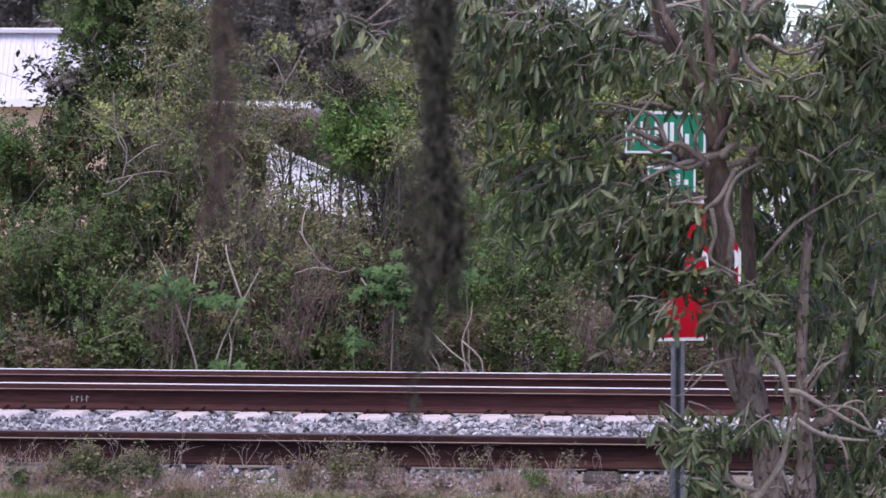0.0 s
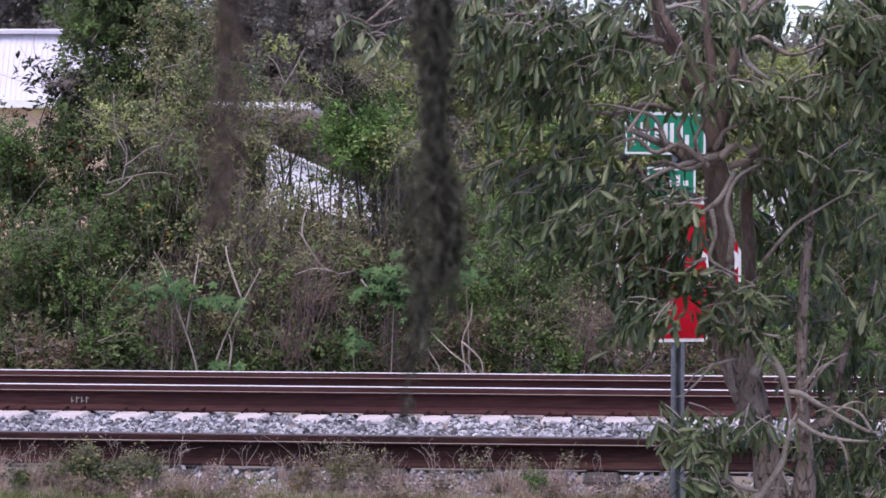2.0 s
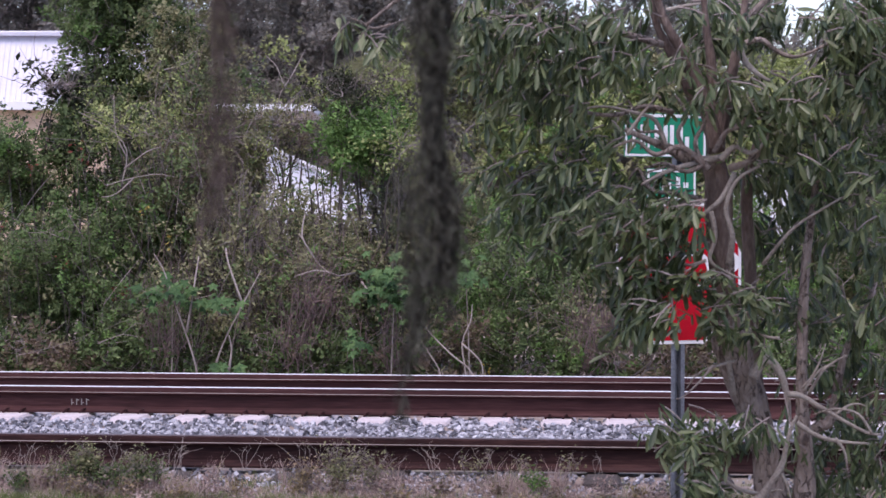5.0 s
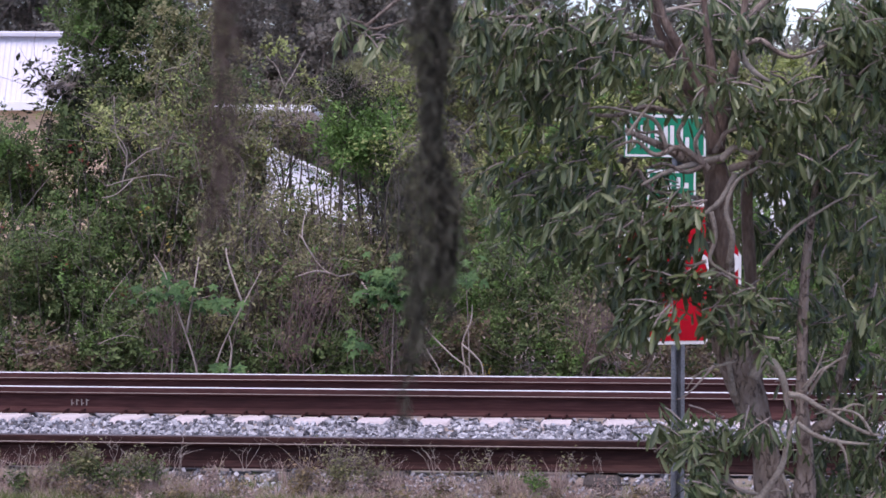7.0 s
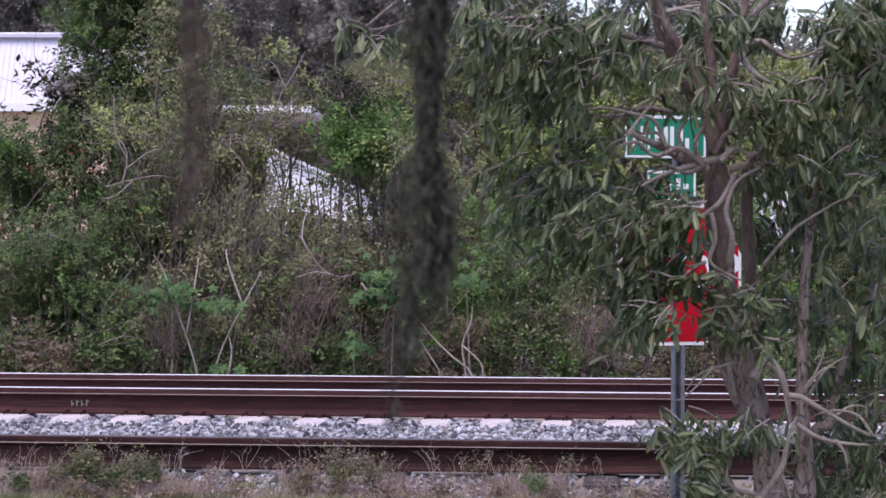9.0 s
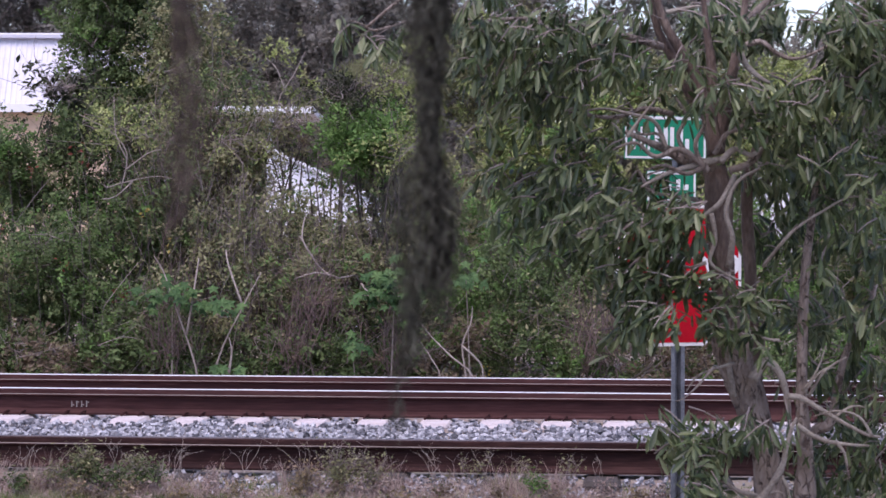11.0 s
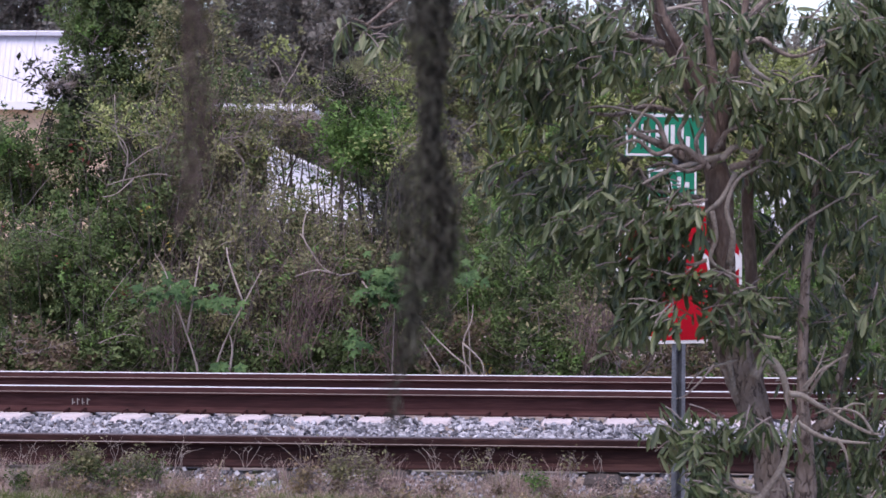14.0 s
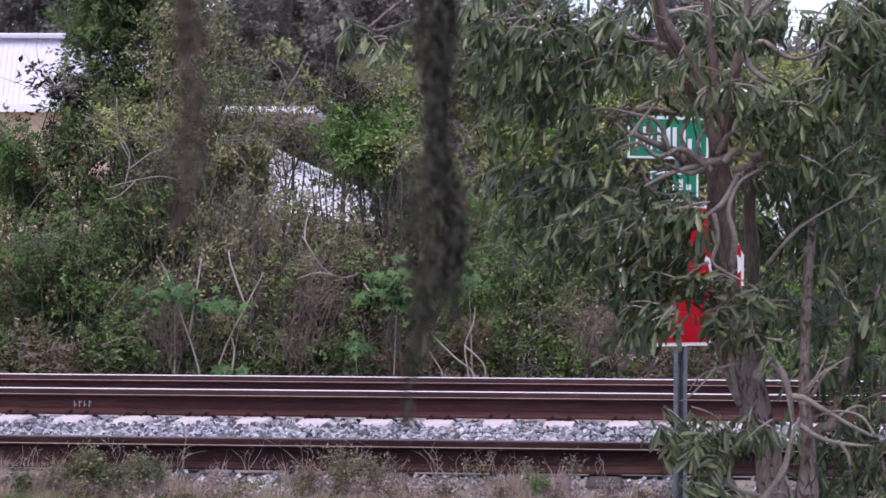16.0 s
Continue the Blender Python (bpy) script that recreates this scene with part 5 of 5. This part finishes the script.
def weed(c, h, n, label, leaf, seed, leaves=0, material=None):
    rng = random.Random(seed)
    nr = np.random.default_rng(seed)
    ob = thing("weed", label, "weed", pose(c[0], c[1], c[2]))
    g, tips = Geo(), []
    for i in range(n):
        a, l = rng.gauss(0.08, 0.4), h * rng.uniform(0.55, 1.1)
        e = Vector((a * l, rng.uniform(-0.25, 0.25) * l, l))
        m = e * 0.5 + Vector((rng.gauss(0, 0.028), 0, 0.02))
        tube(g, [(rng.gauss(0, 0.025), rng.gauss(0, 0.03), -0.02), m, e], [0.0017, 0.0013, 0.0007], 4, steps=2)
        tips += [m, e]
        for j in range(3):
            s = m.lerp(e, rng.random())
            q = s + Vector((rng.uniform(-0.35, 0.35) * l, 0, rng.uniform(0.1, 0.35) * l))
            tube(g, [s, q], [0.0009, 0.0005], 3)
            tips.append(q)
    part("stalk", g, material or M_STEM, ob)
    if leaves:
        g = Geo()
        p = np.array([tips[nr.integers(len(tips))][:] for _ in range(leaves)]) * nr.uniform(0.4, 1.0, (leaves, 1)) + nr.normal(size=(leaves, 3)) * 0.025
        small_leaves(g, nr, p, 0.024, 0.01)
        part("leaves", g, leaf, ob, kind="stuff")


DEAD = "dead pale branching weed in front of the rail"
for i, (c, h, n) in enumerate([((-2.379, 12.90, 0.798), 0.2, 9), ((-1.863, 12.90, 0.816), 0.2, 9), ((-1.498, 12.95, 0.796), 0.2, 7), ((-1.142, 12.95, 0.820), 0.15, 6), ((-0.783, 12.90, 0.820), 0.14, 7), ((-0.057, 12.90, 0.807), 0.2, 8),
                               ((0.251, 12.95, 0.802), 0.14, 5), ((-1.743, 12.85, 0.790), 0.14, 6), ((-2.456, 12.80, 0.761), 0.16, 8), ((-1.544, 12.80, 0.764), 0.14, 8), ((0.895, 12.90, 0.810), 0.12, 6), ((-0.972, 12.85, 0.777), 0.12, 7)]):
    weed(c, h * (0.75 + 0.1 * (i % 5)), max(4, n // 2 + i % 3), DEAD, L_DRY, 200 + i, 0)
BUSHY = "bushy olive-brown weed beside the disused rail"
for i, (c, h, n, k) in enumerate([((-0.584, 12.80, 0.710), 0.24, 46, 760), ((-0.792, 12.80, 0.709), 0.16, 30, 300), ((-0.408, 12.80, 0.717), 0.18, 30, 300), ((-2.032, 12.85, 0.773), 0.17, 18, 750), ((-1.750, 12.90, 0.768), 0.13, 14, 480),
                                  ((0.475, 12.90, 0.760), 0.14, 9, 90), ((0.153, 12.90, 0.759), 0.15, 9, 110), ((0.532, 12.70, 0.725), 0.07, 16, 260), ((-2.225, 12.85, 0.756), 0.1, 8, 140), ((0.701, 12.90, 0.777), 0.14, 8, 60), ((-2.117, 12.85, 0.751), 0.1, 20, 260), ((-1.989, 12.85, 0.732), 0.14, 20, 380), ((-1.860, 12.85, 0.713), 0.12, 20, 360), ((-1.732, 12.85, 0.725), 0.13, 20, 320), ((-1.635, 12.85, 0.751), 0.09, 20, 200), ((-2.422, 12.85, 0.706), 0.09, 16, 260)]):
    weed(c, h, n, BUSHY, (L_OLIVE, L_HEATH, L_OLIVE)[i] if i < 3 else L_DARK if i > 9 else L_OLIVE if i != 7 else L_BRIGHT, 230 + i, k, M_TWIG)


HEATH = "low pinkish-brown dry weed in the verge"
rng = random.Random(51)
for i in range(56):
    y = rng.uniform(-3.75, -3.1)
    x = -4.1 + 5.9 * (i + rng.random()) / 56
    p = TRACK @ Vector((x, y, ground_height(y)))
    weed(p, rng.uniform(0.06, 0.13), 9, HEATH, (L_HEATH, L_DRY, L_BROWN)[i % 3], 270 + i, 170, M_TWIG)


# ---- hanging moss, near the camera ----
def moss_piece(name, parent, rng, rows, count, length, fuzz, r=0.0007, material=None):
    """Fibres hung round a line; rows are height, middle, half-width."""
    g = Geo()
    zs = [q[0] for q in rows]
    for i in range(count):
        z = rng.uniform(zs[-1], zs[0])
        for (a, m0, w0), (b, m1, w1) in zip(rows, rows[1:]):
            if b <= z <= a:
                s = (a - z) / (a - b)
                m, w = m0 + (m1 - m0) * s, w0 + (w1 - w0) * s
        x, y = m + rng.gauss(0, 0.45) * w, rng.gauss(0, 0.4) * w
        p = [Vector((x, y, z))]
        d = Vector((rng.gauss(0, fuzz), rng.gauss(0, fuzz), -1)).normalized()
        for k in range(4):
            d = (d + Vector((rng.gauss(0, fuzz), rng.gauss(0, fuzz), -0.25))).normalized()
            p.append(p[-1] + d * length / 4)
        tube(g, p, [r, r * 1.4, r * 1.2, r, r * 0.5], 3)
    return part(name, g, material or M_MOSS, parent, kind="stuff")


MOSS = (-0.018, 4.00, 2.853)
MOSS2 = (-0.290, 3.00, 2.689)
LABEL = "grey-green hanging moss strand swaying in the wind"
moss = thing("hanging_moss", LABEL, "moss", Matrix.Translation(MOSS))
moss_b = thing("hanging_moss", LABEL, "moss", Matrix.Translation(MOSS2))
rng = random.Random(31)
moss_piece("upper_strand", moss, rng, [(0, -0.004, 0.048), (-0.3, -0.006, 0.046), (-0.37, -0.006, 0.034), (-0.42, -0.002, 0.016), (-0.49, 0.0, 0.014), (-0.53, -0.004, 0.05), (-0.6, -0.004, 0.08), (-0.7, -0.002, 0.076), (-0.75, -0.004, 0.055)], 3000, 0.036, 0.55)
# core fibres, right of the middle, carry the painted inner shade
moss_piece("core_strand", moss, rng, [(0, 0.016, 0.024), (-0.33, 0.014, 0.022), (-0.4, 0.005, 0.009), (-0.49, 0.004, 0.007), (-0.55, 0.014, 0.024), (-0.63, 0.022, 0.03), (-0.71, 0.02, 0.026)], 2300, 0.035, 0.3, 0.0007, M_SHADEMOSS)
lower = moss_piece("lower_strand", moss, rng, [(0.0, -0.012, 0.03), (-0.07, -0.02, 0.022), (-0.16, -0.026, 0.015)], 190, 0.045, 0.45)
moss_piece("tail_strand", lower, rng, [(0.0, -0.028, 0.016), (-0.14, -0.035, 0.015), (-0.24, -0.047, 0.012), (-0.3, -0.05, 0.01)], 150, 0.045, 0.5)
lower.location = (0, 0, -0.70)
moss_piece("side_strand", lower, rng, [(0.0, 0.025, 0.02), (-0.06, 0.026, 0.016), (-0.1, 0.025, 0.01)], 70, 0.05, 0.5)
moss_piece("upper_strand", moss_b, rng, [(0, 0.0, 0.017), (-0.25, 0.0, 0.018)], 240, 0.05, 0.4, 0.0007, M_BROWNMOSS)
moss_piece("lower_strand", moss_b, rng, [(-0.25, 0.0, 0.018), (-0.36, -0.004, 0.022), (-0.47, -0.012, 0.017)], 150, 0.055, 0.5, 0.0007, M_BROWNMOSS)


# ---- the oak that the moss hangs from ----
def mossy_oak():
    x, y = -1.75, 4.5
    ob = thing("oak_tree", "grey-barked oak with a low limb carrying hanging moss", "tree", pose(x, y, 0))
    o, rng = Vector((x, y, 0)), random.Random(14)
    for name, pts, r in (("trunk", [(x, y, -0.05), (x - 0.03, y, 1.2), (x, y - 0.03, 2.4), (x - 0.1, y + 0.05, 3.6), (x - 0.05, y + 0.1, 4.8)], [0.26, 0.2, 0.17, 0.12, 0.05]),
                         ("limb", [(x, y, 2.35), (-1.25, 4.3, 2.78), (-0.75, 4.12, 2.93), (-0.3, 4.02, 2.9), (-0.018, 4.0, 2.855), (0.25, 3.96, 2.85)], [0.09, 0.07, 0.05, 0.038, 0.028, 0.016]),
                         ("limb", [(-0.9, 4.17, 2.89), (-0.7, 3.6, 2.82), (-0.46, 3.05, 2.705), (-0.28, 3.0, 2.692), (-0.12, 2.98, 2.7)], [0.04, 0.03, 0.022, 0.017, 0.01])):
        g = Geo()
        tube(g, [Vector(p) - o for p in pts], r, 12, steps=5, rough=0.05, rng=rng, ridge=0.15)
        part(name, g, M_BARK, ob, smooth=True)
    nr = np.random.default_rng(15)
    c = np.repeat(nr.normal(size=(70, 3)) * (0.55, 0.5, 0.45) + (-0.1, 0.1, 4.7), 40, 0) + nr.normal(size=(2800, 3)) * 0.13
    g = Geo()
    small_leaves(g, nr, c, 0.07, 0.028)
    part("crown", g, L_DARK, ob)


mossy_oak()


# ---- everything that moves ----
def motions():
    sway = [(0, 770, 733), (0.5, 764, 726), (1, 756, 714), (1.5, 758, 714), (2, 766, 722), (2.5, 769, 728), (3, 770, 732), (3.5, 776, 735), (4, 772, 726), (6.5, 756, 706), (7, 760, 717), (7.5, 769, 733),
            (8, 772, 738), (8.5, 763, 724), (9, 749, 700), (11.5, 756, 710), (12, 769, 724), (12.5, 766, 715), (13, 755, 706), (13.5, 750, 697), (14, 755, 700), (14.5, 758, 710), (15, 755, 710), (15.5, 756, 706), (16, 766, 718)]
    walk(moss, [(t, pose(*MOSS, 0, -math.degrees((a - 762) / 670), 0)) for t, a, b in sway])
    walk(lower, [(t, pose(0, 0, -0.70, 0, -math.degrees(((b - 717) - (a - 762) * 1.4) / 270), 0)) for t, a, b in sway])
    drift = [(0, 401), (0.5, 403), (1, 408), (1.5, 410), (2, 412), (2.5, 411), (3, 412), (3.5, 407), (4, 398), (4.2, 396), (6.3, 406), (6.5, 403), (7, 406), (7.5, 408), (8, 387), (8.5, 359), (9, 341), (9.2, 339),
             (11.3, 320), (11.5, 319), (12, 319), (12.5, 298), (13, 332), (13.5, 338), (14, 342), (14.5, 342), (15, 344), (15.5, 349), (16, 328)]
    walk(moss_b, [(t, pose(MOSS2[0] + (x - 404) * 3.0 / 4000, MOSS2[1], MOSS2[2], 0, (x - 404) * 0.02, 0)) for t, x in drift])

    # the leaf sprays stir a little
    for k, f in enumerate(FOLIAGE):
        walk(f, [(t / 2, pose(0.003 * math.sin(t * 0.9 + k * 1.7) + 0.0015 * math.sin(t * 2.3 + k), 0, 0.0025 * math.sin(t * 0.7 + k * 2.1))) for t in range(33)])


motions()
